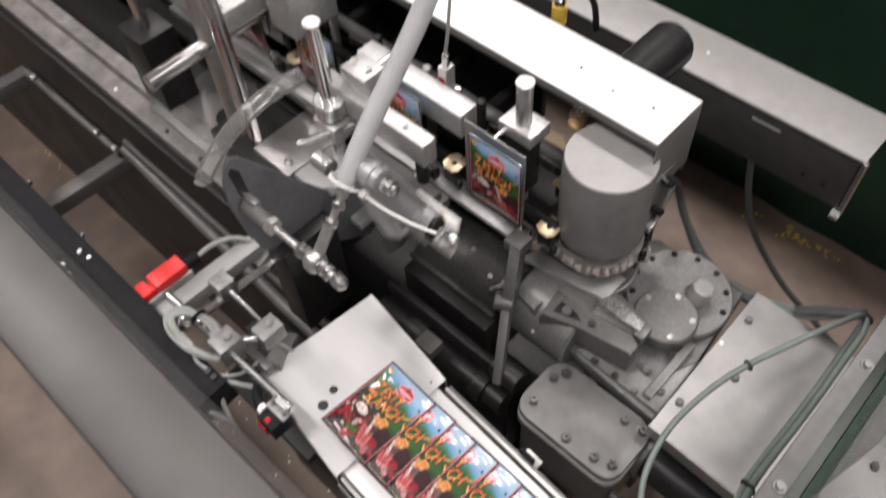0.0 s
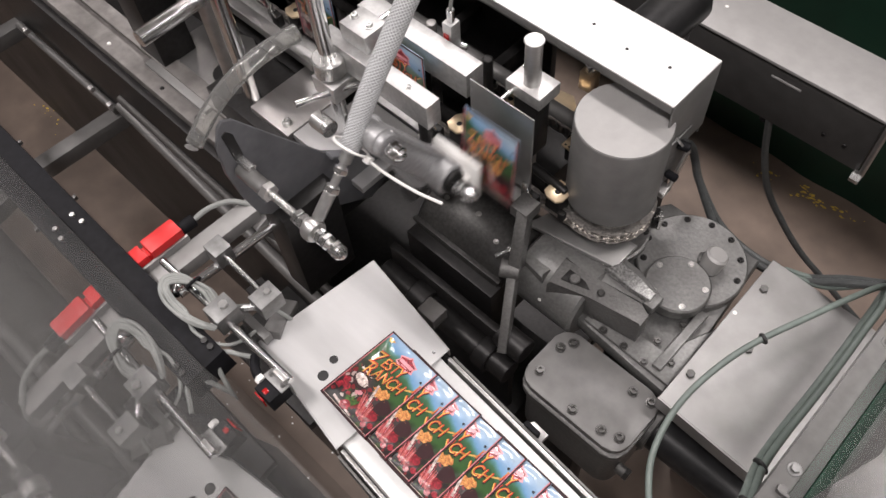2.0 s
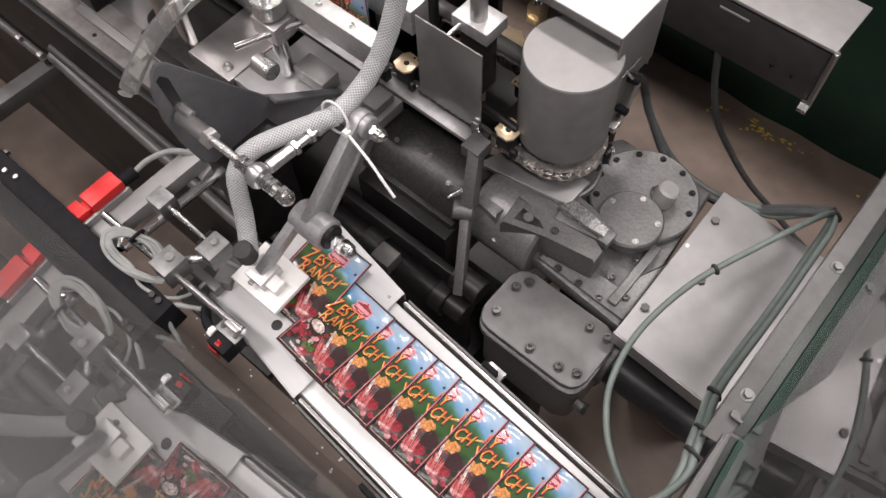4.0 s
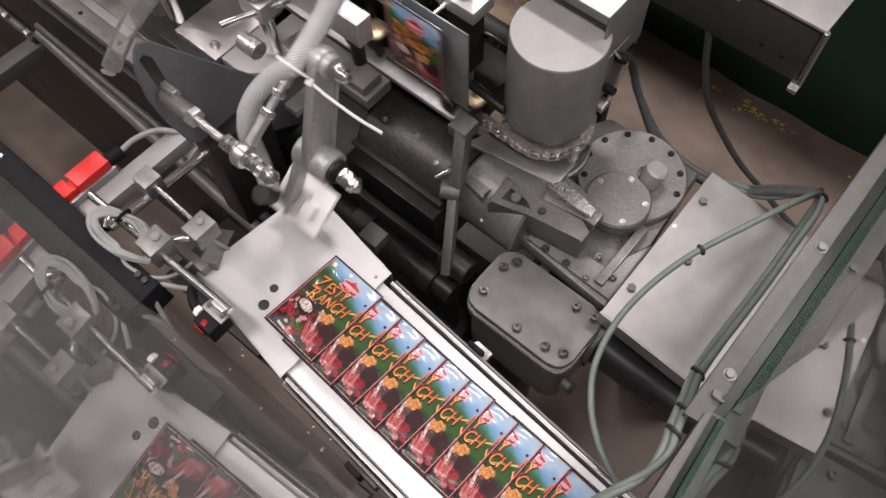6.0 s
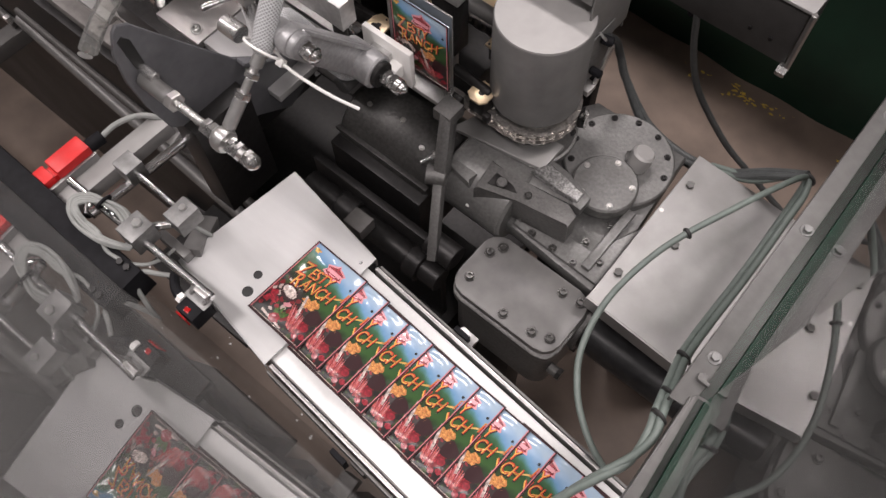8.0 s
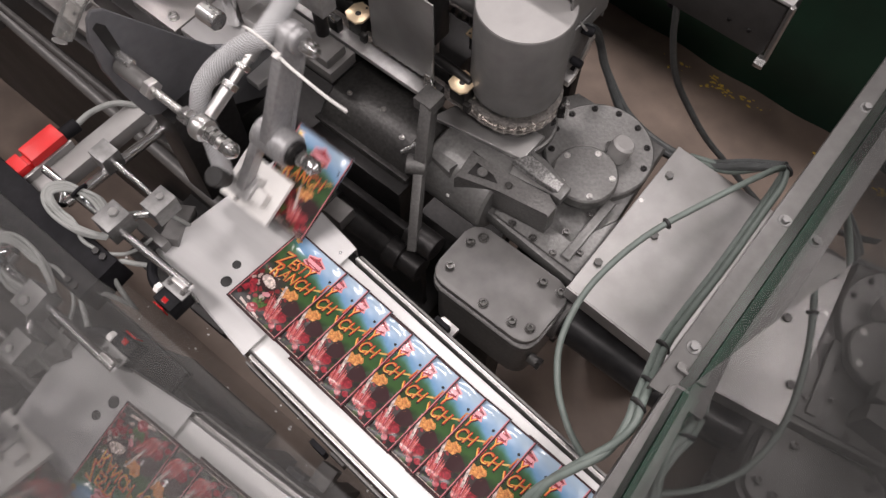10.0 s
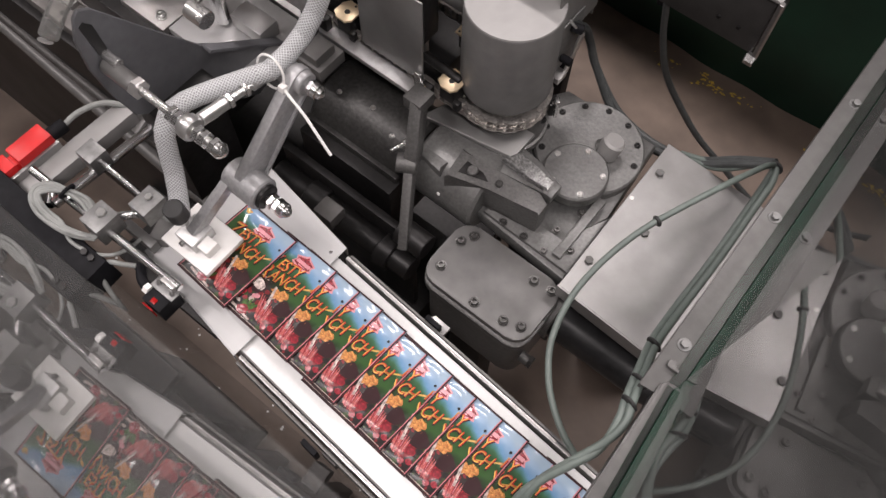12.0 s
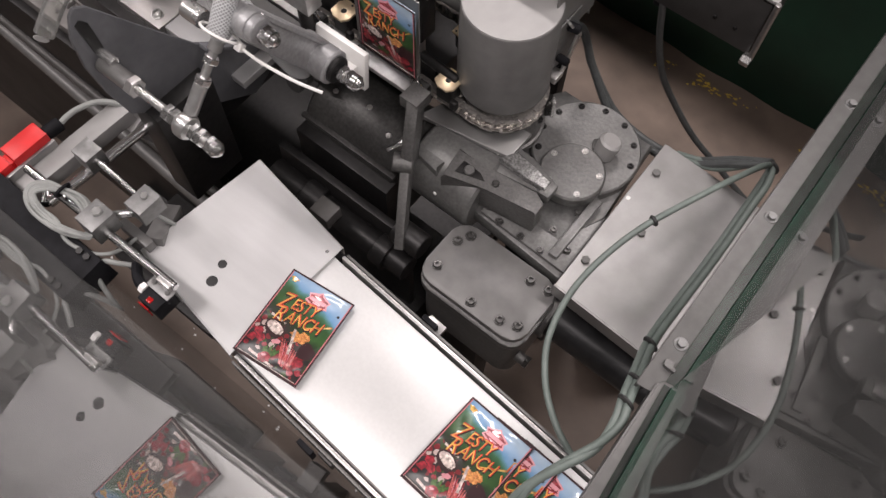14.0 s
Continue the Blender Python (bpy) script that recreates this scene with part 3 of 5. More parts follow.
def make_pouch():
    """A flat filled sachet, pillow-shaped, sealed flat round its rim; x across, y up, z out of the printed face."""
    bm = bmesh.new()
    nx, ny = 16, 20

    def height(u, v):
        e = max(0.0, min(u, 1 - u, 0.5)) / 0.5
        f = max(0.0, min(v, 1 - v, 0.5)) / 0.5
        rim = min(1, max(0, (min(e, f) - 0.10) / 0.5))
        return 0.0006 + 0.0042 * math.sin(rim * math.pi / 2) ** 0.8 + 0.0005 * noise.noise(Vector((u * 7, v * 8, 3)))

    grids = []
    for sign in (1, -0.35):
        g = [[bm.verts.new(((i / nx - 0.5) * PW, (j / ny - 0.5) * PH, sign * height(i / nx, j / ny))) for j in range(ny + 1)] for i in range(nx + 1)]
        for i in range(nx):
            for j in range(ny):
                q = (g[i][j], g[i + 1][j], g[i + 1][j + 1], g[i][j + 1])
                bm.faces.new(q if sign > 0 else q[::-1])
        grids.append(g)
    a, b = grids
    rim = [(i, 0) for i in range(nx)] + [(nx, j) for j in range(ny)] + [(i, ny) for i in range(nx, 0, -1)] + [(0, j) for j in range(ny, 0, -1)]
    for p, q in zip(rim, rim[1:] + rim[:1]):
        bm.faces.new((a[q[0]][q[1]], a[p[0]][p[1]], b[p[0]][p[1]], b[q[0]][q[1]]))
    ob = part("pouch", bm, POUCH)
    tagged(ob, "printed foil seasoning pouch with sky, field and vegetables", "pouch", "printed pouches")

    def on(x, y):
        return height(x / PW + 0.5, y / PH + 0.5)

    # the rim is printed dark, red along its sides; outer side lines paint the shadow between pouches
    e = 0.0022
    for name, x0, x1, y0, y1, mat in (("foot_band", -PW / 2, PW / 2, -PH / 2, -PH / 2 + 0.0032, POUCHEDGE), ("head_band", -PW / 2, PW / 2, PH / 2 - 0.0026, PH / 2, POUCHEDGE),
                                      ("side_band", -PW / 2 + e, -PW / 2 + e + 0.0014, -PH / 2 + 0.0034, PH / 2 - 0.0028, POUCHSIDE), ("side_band", PW / 2 - e - 0.0014, PW / 2 - e, -PH / 2 + 0.0034, PH / 2 - 0.0028, POUCHSIDE),
                                      ("side_line", PW / 2 - e, PW / 2, -PH / 2 + 0.0034, PH / 2 - 0.0028, POUCHEDGE), ("side_line", -PW / 2, -PW / 2 + e, -PH / 2 + 0.0034, PH / 2 - 0.0028, POUCHEDGE),
                                      ("foot_line", -PW / 2 + 0.005, PW / 2 - 0.005, -PH / 2 + 0.0042, -PH / 2 + 0.0050, POUCHCREAM)):
        part(name, box(x0, x1, y0, y1, 0.0012, 0.0019, 0), mat, ob)
    part("hang_hole", turned([(0, 0.0022), (0.0005, 0.0018)], (PW / 2 - 0.009, PH / 2 - 0.03, 0.0034), (0, 0, 1), 12), INK, ob)

    def drape(name, outline, mat, lift, label=""):
        """A printed shape laid on the bulge of the face."""
        b2 = bmesh.new()
        cx, cy = sum(p[0] for p in outline) / len(outline), sum(p[1] for p in outline) / len(outline)
        rings = []
        for s in (1.0, 0.66, 0.33):
            rings.append([b2.verts.new((cx + (x - cx) * s, cy + (y - cy) * s, on(cx + (x - cx) * s, cy + (y - cy) * s) + lift)) for x, y in outline])
        mid = b2.verts.new((cx, cy, on(cx, cy) + lift))
        n = len(outline)
        for r0, r1 in zip(rings, rings[1:]):
            for k in range(n):
                b2.faces.new((r0[k], r0[(k + 1) % n], r1[(k + 1) % n], r1[k]))
        for k in range(n):
            b2.faces.new((rings[-1][k], rings[-1][(k + 1) % n], mid))
        part(name, b2, mat, ob, label)

    def blob(cx, cy, rx, ry, turn=0, n=14, jag=0.0, seed=1):
        rng = random.Random(seed)
        c, s = math.cos(radians(turn)), math.sin(radians(turn))
        out = []
        for k in range(n):
            q = 1 + rng.uniform(-jag, jag)
            x, y = rx * q * math.cos(2 * math.pi * k / n), ry * q * math.sin(2 * math.pi * k / n)
            out.append((cx + c * x - s * y, cy + s * x + c * y))
        return out

    # badge at the head: a shaped red plate in a pale rim, with two bars for its writing
    drape("badge_rim", [(-0.012, 0.056), (0.002, 0.062), (0.006, 0.066), (0.010, 0.062), (0.026, 0.056), (0.023, 0.050), (0.027, 0.043), (0.008, 0.037), (-0.012, 0.043), (-0.008, 0.050)], POUCHPINK, 0.0004)
    drape("badge", [(-0.009, 0.0545), (0.004, 0.059), (0.007, 0.063), (0.010, 0.059), (0.023, 0.0545), (0.0205, 0.050), (0.023, 0.045), (0.0075, 0.040), (-0.009, 0.045), (-0.006, 0.050)], POUCHRED, 0.0006)
    drape("badge_bar", [(-0.006, 0.0525), (0.021, 0.0525), (0.020, 0.0465), (-0.006, 0.0465)], POUCHPINK, 0.0008)
    drape("badge_bar", [(0.001, 0.0450), (0.014, 0.0450), (0.013, 0.0432), (0.002, 0.0432)], POUCHPINK, 0.0008)
    drape("pale_sun", blob(-0.044, 0.062, 0.007, 0.004, -10, 14, 0.3), POUCHYELLOW, 0.0003)
    # orange flower shape, pale dish and pepper
    drape("orange_blossom", blob(0.018, -0.012, 0.014, 0.009, 10, 22, 0.35, 5), POUCHORANGE, 0.0003)
    drape("pale_dish_rim", blob(-0.022, -0.018, 0.0175, 0.012, -12, 18), POUCHEDGE, 0.0003)
    drape("pale_dish", blob(-0.022, -0.0165, 0.0150, 0.0080, -12, 18, 0.05), POUCHCREAM, 0.0005)
    for k in range(9):
        drape("carrot", blob(0.006 + 0.0033 * k, -0.041 - 0.0010 * k, 0.0016 + 0.0004 * (k % 2), 0.020 - 0.0008 * k, 26 - 3 * k, 12, 0.12, 30 + k), POUCHRED if k % 3 == 2 else POUCHCARROT, 0.0004 + 0.0001 * k)
    for k in range(4):
        drape("carrot_glint", blob(0.0085 + 0.0065 * k, -0.037 - 0.0016 * k, 0.0005, 0.010, 24 - 6 * k, 8, 0.2, 60 + k), POUCHPINK, 0.0015)
    for k in range(5):
        drape("leaf", blob(-0.016 + 0.004 * k, -0.051 - 0.003 * (k % 2), 0.0025, 0.011, 30 - 16 * k, 10, 0.2, 50 + k), POUCHGREEN, 0.0004)
    drape("radish", blob(-0.040, -0.032, 0.0075, 0.0065, 0, 14, 0.1, 8), POUCHRED, 0.0006)
    drape("radish", blob(-0.031, -0.040, 0.0070, 0.0060, 0, 14, 0.1, 9), POUCHRED, 0.0007)
    drape("radish", blob(-0.043, -0.044, 0.0060, 0.0055, 0, 14, 0.1, 10), POUCHRED, 0.0006)
    drape("red_pepper", blob(-0.010, -0.061, 0.010, 0.0075, 20, 16, 0.12, 3), POUCHRED, 0.0006)
    drape("pepper_glint", blob(-0.012, -0.059, 0.004, 0.0018, 20, 10, 0.2, 3), POUCHPINK, 0.0009)
    drape("onion", blob(-0.008, -0.034, 0.007, 0.004, 30, 14, 0.2, 9), POUCHPINK, 0.0007)
    drape("black_olive", blob(0.038, -0.024, 0.012, 0.013, 0, 14, 0.12, 2), POUCHEDGE, 0.0003)
    for k, (bx, by, br) in enumerate(((-0.020, -0.046, 0.004), (0.040, -0.044, 0.006), (0.046, -0.056, 0.005), (0.036, -0.062, 0.005), (-0.046, -0.056, 0.004))):
        drape("tomato", blob(bx, by, br, br * 0.9, 0, 12, 0.1, 20 + k), POUCHRED, 0.0004 + 0.0001 * k)
    # cream sliver painted on as a white streak of glint
    drape("onion_stalk", [(0.004, -0.004), (0.008, -0.004), (0.020, -0.040), (0.016, -0.042)], POUCHCREAM, 0.0012)
    drape("leaf_sliver", [(0.014, 0.004), (0.048, 0.028), (0.050, 0.026), (0.018, 0.001)], POUCHYELLOW, 0.0006)
    drape("small_print", [(-0.036, -0.061), (0.010, -0.066), (0.010, -0.069), (-0.036, -0.065)], POUCHCREAM, 0.0004)
    drape("small_print", [(-0.040, 0.001), (-0.012, -0.003), (-0.012, -0.0055), (-0.040, -0.0025)], POUCHCREAM, 0.0005)
    # the flavour in two slanting lines, yellow on a red shadow
    for word, x, y, size in (("Z", -0.036, 0.0240, 1.30), ("ESTY", -0.003, 0.0290, 0.93), ("R", -0.030, 0.0035, 1.22), ("ANCH", 0.008, 0.0090, 0.95)):
        for mat, dx, dy, lift, thick in ((POUCHEDGE, 0.0012, -0.0014, 0.0006, 0.0007), (POUCHSHADE, 0.0008, 0.0010, 0.0009, 0.0003), (POUCHYELLOW, 0, 0, 0.0012, -0.0003)):
            me = pouch_text(word, thick)
            mm = pose(x + dx, y + dy, 0, 0, 0, 8) @ Matrix.Diagonal((0.80 * size, 1.10 * size, 1, 1))
            me.transform(mm)
            for v in me.vertices:
                v.co.z += on(v.co.x, v.co.y) + lift
            me.materials.append(mat)
            lo = new("lettering", me)
            lo.parent = ob
    return ob


# ---- the pick-up arm: times and places ----
PICK0, CYCLE = 0.34, 1.545
SWING = [(0, 0), (0.1, 0.05), (0.2, 0.15), (0.3, 0.39), (0.4, 0.73), (0.5, 0.92), (0.6, 0.985), (0.7, 1), (0.85, 1), (0.9, 0.93), (0.95, 0.82), (1.0, 0.70), (1.05, 0.53), (1.115, 0.33), (1.16, 0.23), (1.2, 0.16), (1.25, 0.09), (1.35, 0.03), (1.45, 0)]
CRANK = [(0, 41.6), (0.12, 49.5), (0.23, 53.5), (0.33, 52), (0.5, 42.5), (0.7, 24.5), (0.85, 7), (1.001, -11.7)]
S_Y, S_Z, LINK_R = 0.27, 1.16, 0.1635


def between(rows, s):
    for (a, fa), (b, fb) in zip(rows, rows[1:]):
        if a <= s <= b:
            return fa + (fb - fa) * (s - a) / (b - a)
    return rows[-1][1]


def swing(t):
    """How far the arm is swung over, 0 at the chain and 1 at the plate."""
    return between(SWING + [(CYCLE, 0)], (t - PICK0) % CYCLE)


def joint(f):
    a = radians(between(CRANK, f))
    return S_Y + LINK_R * math.cos(a), S_Z + LINK_R * math.sin(a)


def arm_pose(f):
    y, z = joint(f)
    return pose(0, y, z, -87.4 * f)


HELD = pose(-0.555, 0.603 - 0.393, 1.085 - 1.269, 90)     # pouch in the arm's space, upright, print to -y


def pick_arm():
    t = thing("pick_arm", arm_pose(swing(0)), "grey cast swing arm with a white suction plate", "robot arm")
    # origin at the upper joint; lower hub at (0.103, -0.136)
    ky, kz = 0.103, -0.136
    out = []
    for k in range(9):
        a = radians(40 + 190 * k / 8 - 10)
        out.append((0.021 * math.cos(a), 0.021 * math.sin(a)))
    for k in range(5):
        a = radians(225 + 170 * k / 4)
        out.append((ky + 0.026 * math.cos(a), kz + 0.026 * math.sin(a)))
    part("web", slab(out, "x", -0.580, -0.563, 0.003), ARMCAST, t)
    part("flange", bar((-0.572, 0.012, 0.012), (-0.572, ky + 0.02, kz + 0.01), 0.027, 0.006, up=(0, 0.8, 0.6)), ARMCAST, t)
    part("upper_boss", rod((-0.60, 0, 0), (-0.553, 0, 0), 0.018), ARMCAST, t)
    part("upper_bolt", rod((-0.61, 0, 0), (-0.527, 0, 0), 0.0065), ZINC, t)
    b = hexnut((-0.551, 0, 0), (1, 0, 0), 0.012, 0.01)
    part("nut", b, CHROME, t)
    part("acorn_nut", turned([(0, 0.0115), (0.008, 0.0115), (0.009, 0.009), (0.014, 0.007), (0.017, 0.002)], (-0.54, 0, 0), (1, 0, 0), 12), CHROME, t)
    part("hub", rod((-0.60, ky, kz), (-0.535, ky, kz), 0.026, 24, None, 0.003), ARMCAST, t)
    part("hub_collar", rod((-0.536, ky, kz), (-0.528, ky, kz), 0.020), DARK, t)
    part("hub_bolt", rod((-0.53, ky, kz), (-0.488, ky, kz), 0.007), ZINC, t)
    part("nut", hexnut((-0.526, ky, kz), (1, 0, 0), 0.0125, 0.011), CHROME, t)
    part("nut", hexnut((-0.512, ky, kz), (1, 0, 0), 0.0125, 0.009), CHROME, t)
    part("acorn_nut", turned([(0, 0.012), (0.008, 0.012), (0.009, 0.0095), (0.014, 0.0075), (0.018, 0.002)], (-0.502, ky, kz), (1, 0, 0), 12), CHROME, t)
    # stem from the hub to the head, down and outwards
    part("stem", bar((-0.588, ky - 0.01, kz - 0.005), (-0.608, 0.163, -0.232), 0.022, 0.016, 0.003, up=(1, 0, 0)), ARMCAST, t)
    # head: white suction plate upright before the pouch, with a clamp block, tube stub and screws
    part("suction_plate", box(-0.652, -0.553, 0.184, 0.194, -0.268, -0.190, 0.003), WHITE, t, "white plastic suction plate")
    part("clamp_block", box(-0.628, -0.590, 0.160, 0.184, -0.252, -0.210, 0.003), ALU, t)
    part("clamp_block", box(-0.590, -0.568, 0.166, 0.184, -0.246, -0.222, 0.004), WHITE, t)
    part("stub", rod((-0.622, 0.15, -0.232), (-0.622, 0.118, -0.232), 0.0075), ZINC, t)
    part("clamp_screw", rod((-0.61, 0.168, -0.26), (-0.61, 0.168, -0.252), 0.005), CHROME, t)
    for x in (-0.64, -0.575):
        for z in (-0.255, -0.205):
            part("suction_cup", turned([(0, 0.005), (0.004, 0.006), (0.006, 0.009), (0.0095, 0.009)], (x, 0.194, z), (0, 1, 0), 14), RUBBER, t)
    part("hose_band", rod((-0.622, 0.098, -0.234), (-0.622, 0.128, -0.232), 0.0155), RUBBER, t)
    return t


ARM = pick_arm()


def link():
    t = thing("link_rod", pose(0, S_Y, S_Z, 38.5), "short zinc turnbuckle link with ball joints", "linkage")
    x = -0.605
    part("rod_end", turned([(-0.009, 0.016), (-0.005, 0.018), (0.005, 0.018), (0.009, 0.016)], (x, 0, 0), (1, 0, 0), 20), ZINC, t)
    part("sleeve", rod((x, 0.018, 0), (x, 0.062, 0), 0.0095, 16), ZINC, t)
    part("nut", hexnut((x, 0.062, 0), (0, 1, 0), 0.0115, 0.009), CHROME, t)
    part("stud", rod((x, 0.07, 0), (x, 0.115, 0), 0.006), ZINC, t)
    part("nut", hexnut((x, 0.092, 0), (0, 1, 0), 0.011, 0.008), CHROME, t)
    part("sleeve", rod((x, 0.108, 0), (x, 0.15, 0), 0.009, 16), ZINC, t)
    part("rod_end", turned([(-0.008, 0.015), (-0.004, 0.017), (0.004, 0.017), (0.008, 0.015)], (x, LINK_R, 0), (1, 0, 0), 20), ZINC, t)
    # white cable tie round hose and link, its tail sticking out
    part("tie_ring", cable([(-0.596 + 0.025 * math.cos(a), 0.137 + 0.002 * math.sin(a), 0.013 + 0.025 * math.sin(a)) for a in [k * math.pi / 8 for k in range(17)]], 0.0019, 6), WHITE, t, "white nylon cable tie")
    part("tie_head", box(-0.575, -0.565, 0.128, 0.138, -0.002, 0.008, 0.002), WHITE, t)
    part("tie_tail", cable([(-0.569, 0.133, 0.003), (-0.548, 0.130, -0.003), (-0.524, 0.128, -0.013), (-0.498, 0.126, -0.030), (-0.473, 0.126, -0.051)], 0.0023, 8), WHITE, t)
    return t


LINK = link()

# vacuum hose from overhead to the joint and on to the head: rigid lengths that follow one another
HOSE_N, HEAD_N = 10, 14


def hose_line(f):
    y, z = joint(f)
    top = Vector((-0.600 + 0.03 * f, 0.60 - 0.01 * f, 1.62))
    turn = radians(between(CRANK, f))
    a = Vector((-0.598, S_Y + 0.137 * math.cos(turn) - 0.013 * math.sin(turn), S_Z + 0.137 * math.sin(turn) + 0.013 * math.cos(turn)))
    c1 = Vector((-0.60 + 0.05 * f, 0.54, 1.46 - 0.10 * f))
    c2 = Vector((-0.605 + 0.01 * f, y + 0.05 + 0.06 * f, z + 0.12 - 0.11 * f))
    out = []
    for k in range(HOSE_N + 1):
        u = k / HOSE_N
        out.append(top * (1 - u) ** 3 + c1 * 3 * u * (1 - u) ** 2 + c2 * 3 * u * u * (1 - u) + a * u ** 3)
    # the lower run, in the arm's space: it lies along the arm at the chain and bows out over the plate
    m = arm_pose(f)
    at_chain = [(-0.605, 0.022, 0.012), (-0.615, 0.020, -0.012), (-0.626, 0.048, -0.052), (-0.632, 0.075, -0.110), (-0.630, 0.098, -0.180), (-0.622, 0.122, -0.232)]
    over_plate = [(-0.610, 0.420, 1.128), (-0.638, 0.345, 1.136), (-0.665, 0.291, 1.128), (-0.665, 0.259, 1.102), (-0.648, 0.236, 1.033), (-0.622, 0.205, 0.985)]
    back = arm_pose(1).inverted()
    at_plate = [back @ Vector(p) for p in over_plate]
    line = smooth_line([a] + [m @ Vector(p).lerp(Vector(q), f) for p, q in zip(at_chain[1:], at_plate[1:])], 7)
    out += [line[(35 * (k + 1)) // HEAD_N] for k in range(HEAD_N)]
    return out


def hose_pose(f, k):
    p = hose_line(f)
    d = p[k + 1] - p[k]
    q = d.to_track_quat("Z", "Y").to_matrix().to_4x4()
    return Matrix.Translation((p[k] + p[k + 1]) / 2) @ q


def hose():
    out = []
    lines = [hose_line(f) for f in (0, 0.25, 0.5, 0.75, 1)]
    for k in range(HOSE_N + HEAD_N):
        L = max((p[k + 1] - p[k]).length for p in lines) / 2 + 0.005
        bm = turned([(-L, 0.0085), (-L + 0.004, 0.0138), (-L + 0.008, 0.0142), (L - 0.008, 0.0142), (L - 0.004, 0.0138), (L, 0.0085)], (0, 0, 0), (0, 0, 1), 18)
        ob = part("vacuum_hose", bm, HOSE)
        ob.matrix_world = hose_pose(swing(0), k)
        out.append(tagged(ob, "length of grey braided clear vacuum hose", "hose", "vacuum hose lengths"))
    return out


HOSES = hose()


def drive_shaft():
    t = thing("fixed_shaft", None, "slotted grey plate carrying a threaded shaft with bright nuts", "bracket")
    out = [(0.262, 1.250), (0.272, 1.258), (0.288, 1.248), (0.345, 1.16), (0.409, 1.062), (0.470, 1.010), (0.528, 0.966), (0.568, 0.935), (0.560, 0.900), (0.485, 0.862), (0.370, 0.942), (0.272, 1.035), (0.256, 1.10), (0.247, 1.165), (0.250, 1.22)]
    part("slotted_plate", slab(out, "x", -0.775, -0.768, 0.002), PLATEGREY, t, "blue-grey steel plate with a slot")
    part("plate_flange", bar((-0.760, 0.415, 1.058), (-0.760, 0.566, 0.938), 0.018, 0.006, 0.001, up=(0, 0.62, 0.78)), PLATEGREY, t)
    part("slot", slab([(0.262, 1.236), (0.270, 1.240), (0.279, 1.228), (0.282, 1.18), (0.276, 1.172), (0.268, 1.178)], "x", -0.7679, -0.7665, 0), INK, t)
    part("slide_bolt", rod((-0.79, S_Y + 0.006, 1.172), (-0.74, S_Y + 0.006, 1.172), 0.008), ZINC, t)
    part("sleeve", rod((-0.765, S_Y, S_Z), (-0.705, S_Y, S_Z), 0.0125), GREY, t)
    part("hex_collar", hexnut((-0.708, S_Y, S_Z), (1, 0, 0), 0.015, 0.012), STEEL, t)
    part("shaft", rod((-0.70, S_Y, S_Z), (-0.548, S_Y, S_Z), 0.0062), ZINC, t)
    for x, r in ((-0.640, 0.0125), (-0.628, 0.0125), (-0.592, 0.0125), (-0.580, 0.0125), (-0.562, 0.0125)):
        part("nut", hexnut((x, S_Y, S_Z), (1, 0, 0), r, 0.009), CHROME, t)
    part("acorn_nut", turned([(0, 0.0115), (0.006, 0.0115), (0.012, 0.007), (0.015, 0.002)], (-0.553, S_Y, S_Z), (1, 0, 0), 12), CHROME, t)
    part("foot", box(-0.80, -0.74, 0.29, 0.40, 0.78, 1.02, 0.003), DARK, t)


drive_shaft()


# ---- chain, drum and cover ----
DX, DY, DR = -0.409, 0.715, 0.0755
CH_Z, CH_R = 0.946, 0.0735
PITCH = 0.222


def turret():
    t = thing("turret_drum", None, "grey turret drum with a flat pale top over a chain sprocket", "drum")
    # wall darker than the lid: light from above is put into the two greys
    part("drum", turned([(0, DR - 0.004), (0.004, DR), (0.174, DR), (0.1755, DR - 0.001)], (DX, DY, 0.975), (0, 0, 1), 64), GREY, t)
    part("drum_top", turned([(0, DR - 0.0015), (0.0025, DR - 0.002)], (DX, DY, 1.1505), (0, 0, 1), 64), LIGHTGREY, t, "flat drum lid in its lit tone")
    bm = bmesh.new()
    n = 29
    pts = []
    for k in range(n * 4):
        a = 2 * math.pi * k / (n * 4)
        pts.append((DX + (CH_R + (0.004 if k % 4 in (1, 2) else -0.006)) * math.cos(a), DY + (CH_R + (0.004 if k % 4 in (1, 2) else -0.006)) * math.sin(a)))
    part("sprocket", slab(pts, "z", CH_Z - 0.004, CH_Z + 0.004, 0, bm), CHAINM, t)
    part("hub", rod((DX, DY, 0.87), (DX, DY, 0.975), 0.058, 32), CAST, t)
    part("base", turned([(0, 0.082), (0.012, 0.082), (0.014, 0.078), (0.03, 0.072), (0.045, 0.062)], (DX, DY, 0.862), (0, 0, 1), 40), CAST, t)
    for k in range(6):
        a = radians(20 + 60 * k)
        part("bolt", capscrew((DX + 0.071 * math.cos(a), DY + 0.071 * math.sin(a), 0.890), 0.006, 0.006), DARK, t)


turret()


def chain_place(s):
    """A place and heading on the chain's run: s is the distance past the straight run's end."""
    if s <= 0:
        return DX + s, DY - CH_R, 0.0
    arc = math.pi * CH_R
    if s <= arc:
        a = s / CH_R
        return DX + CH_R * math.sin(a), DY - CH_R * math.cos(a), math.degrees(a)
    return DX - (s - arc), DY + CH_R, 180.0


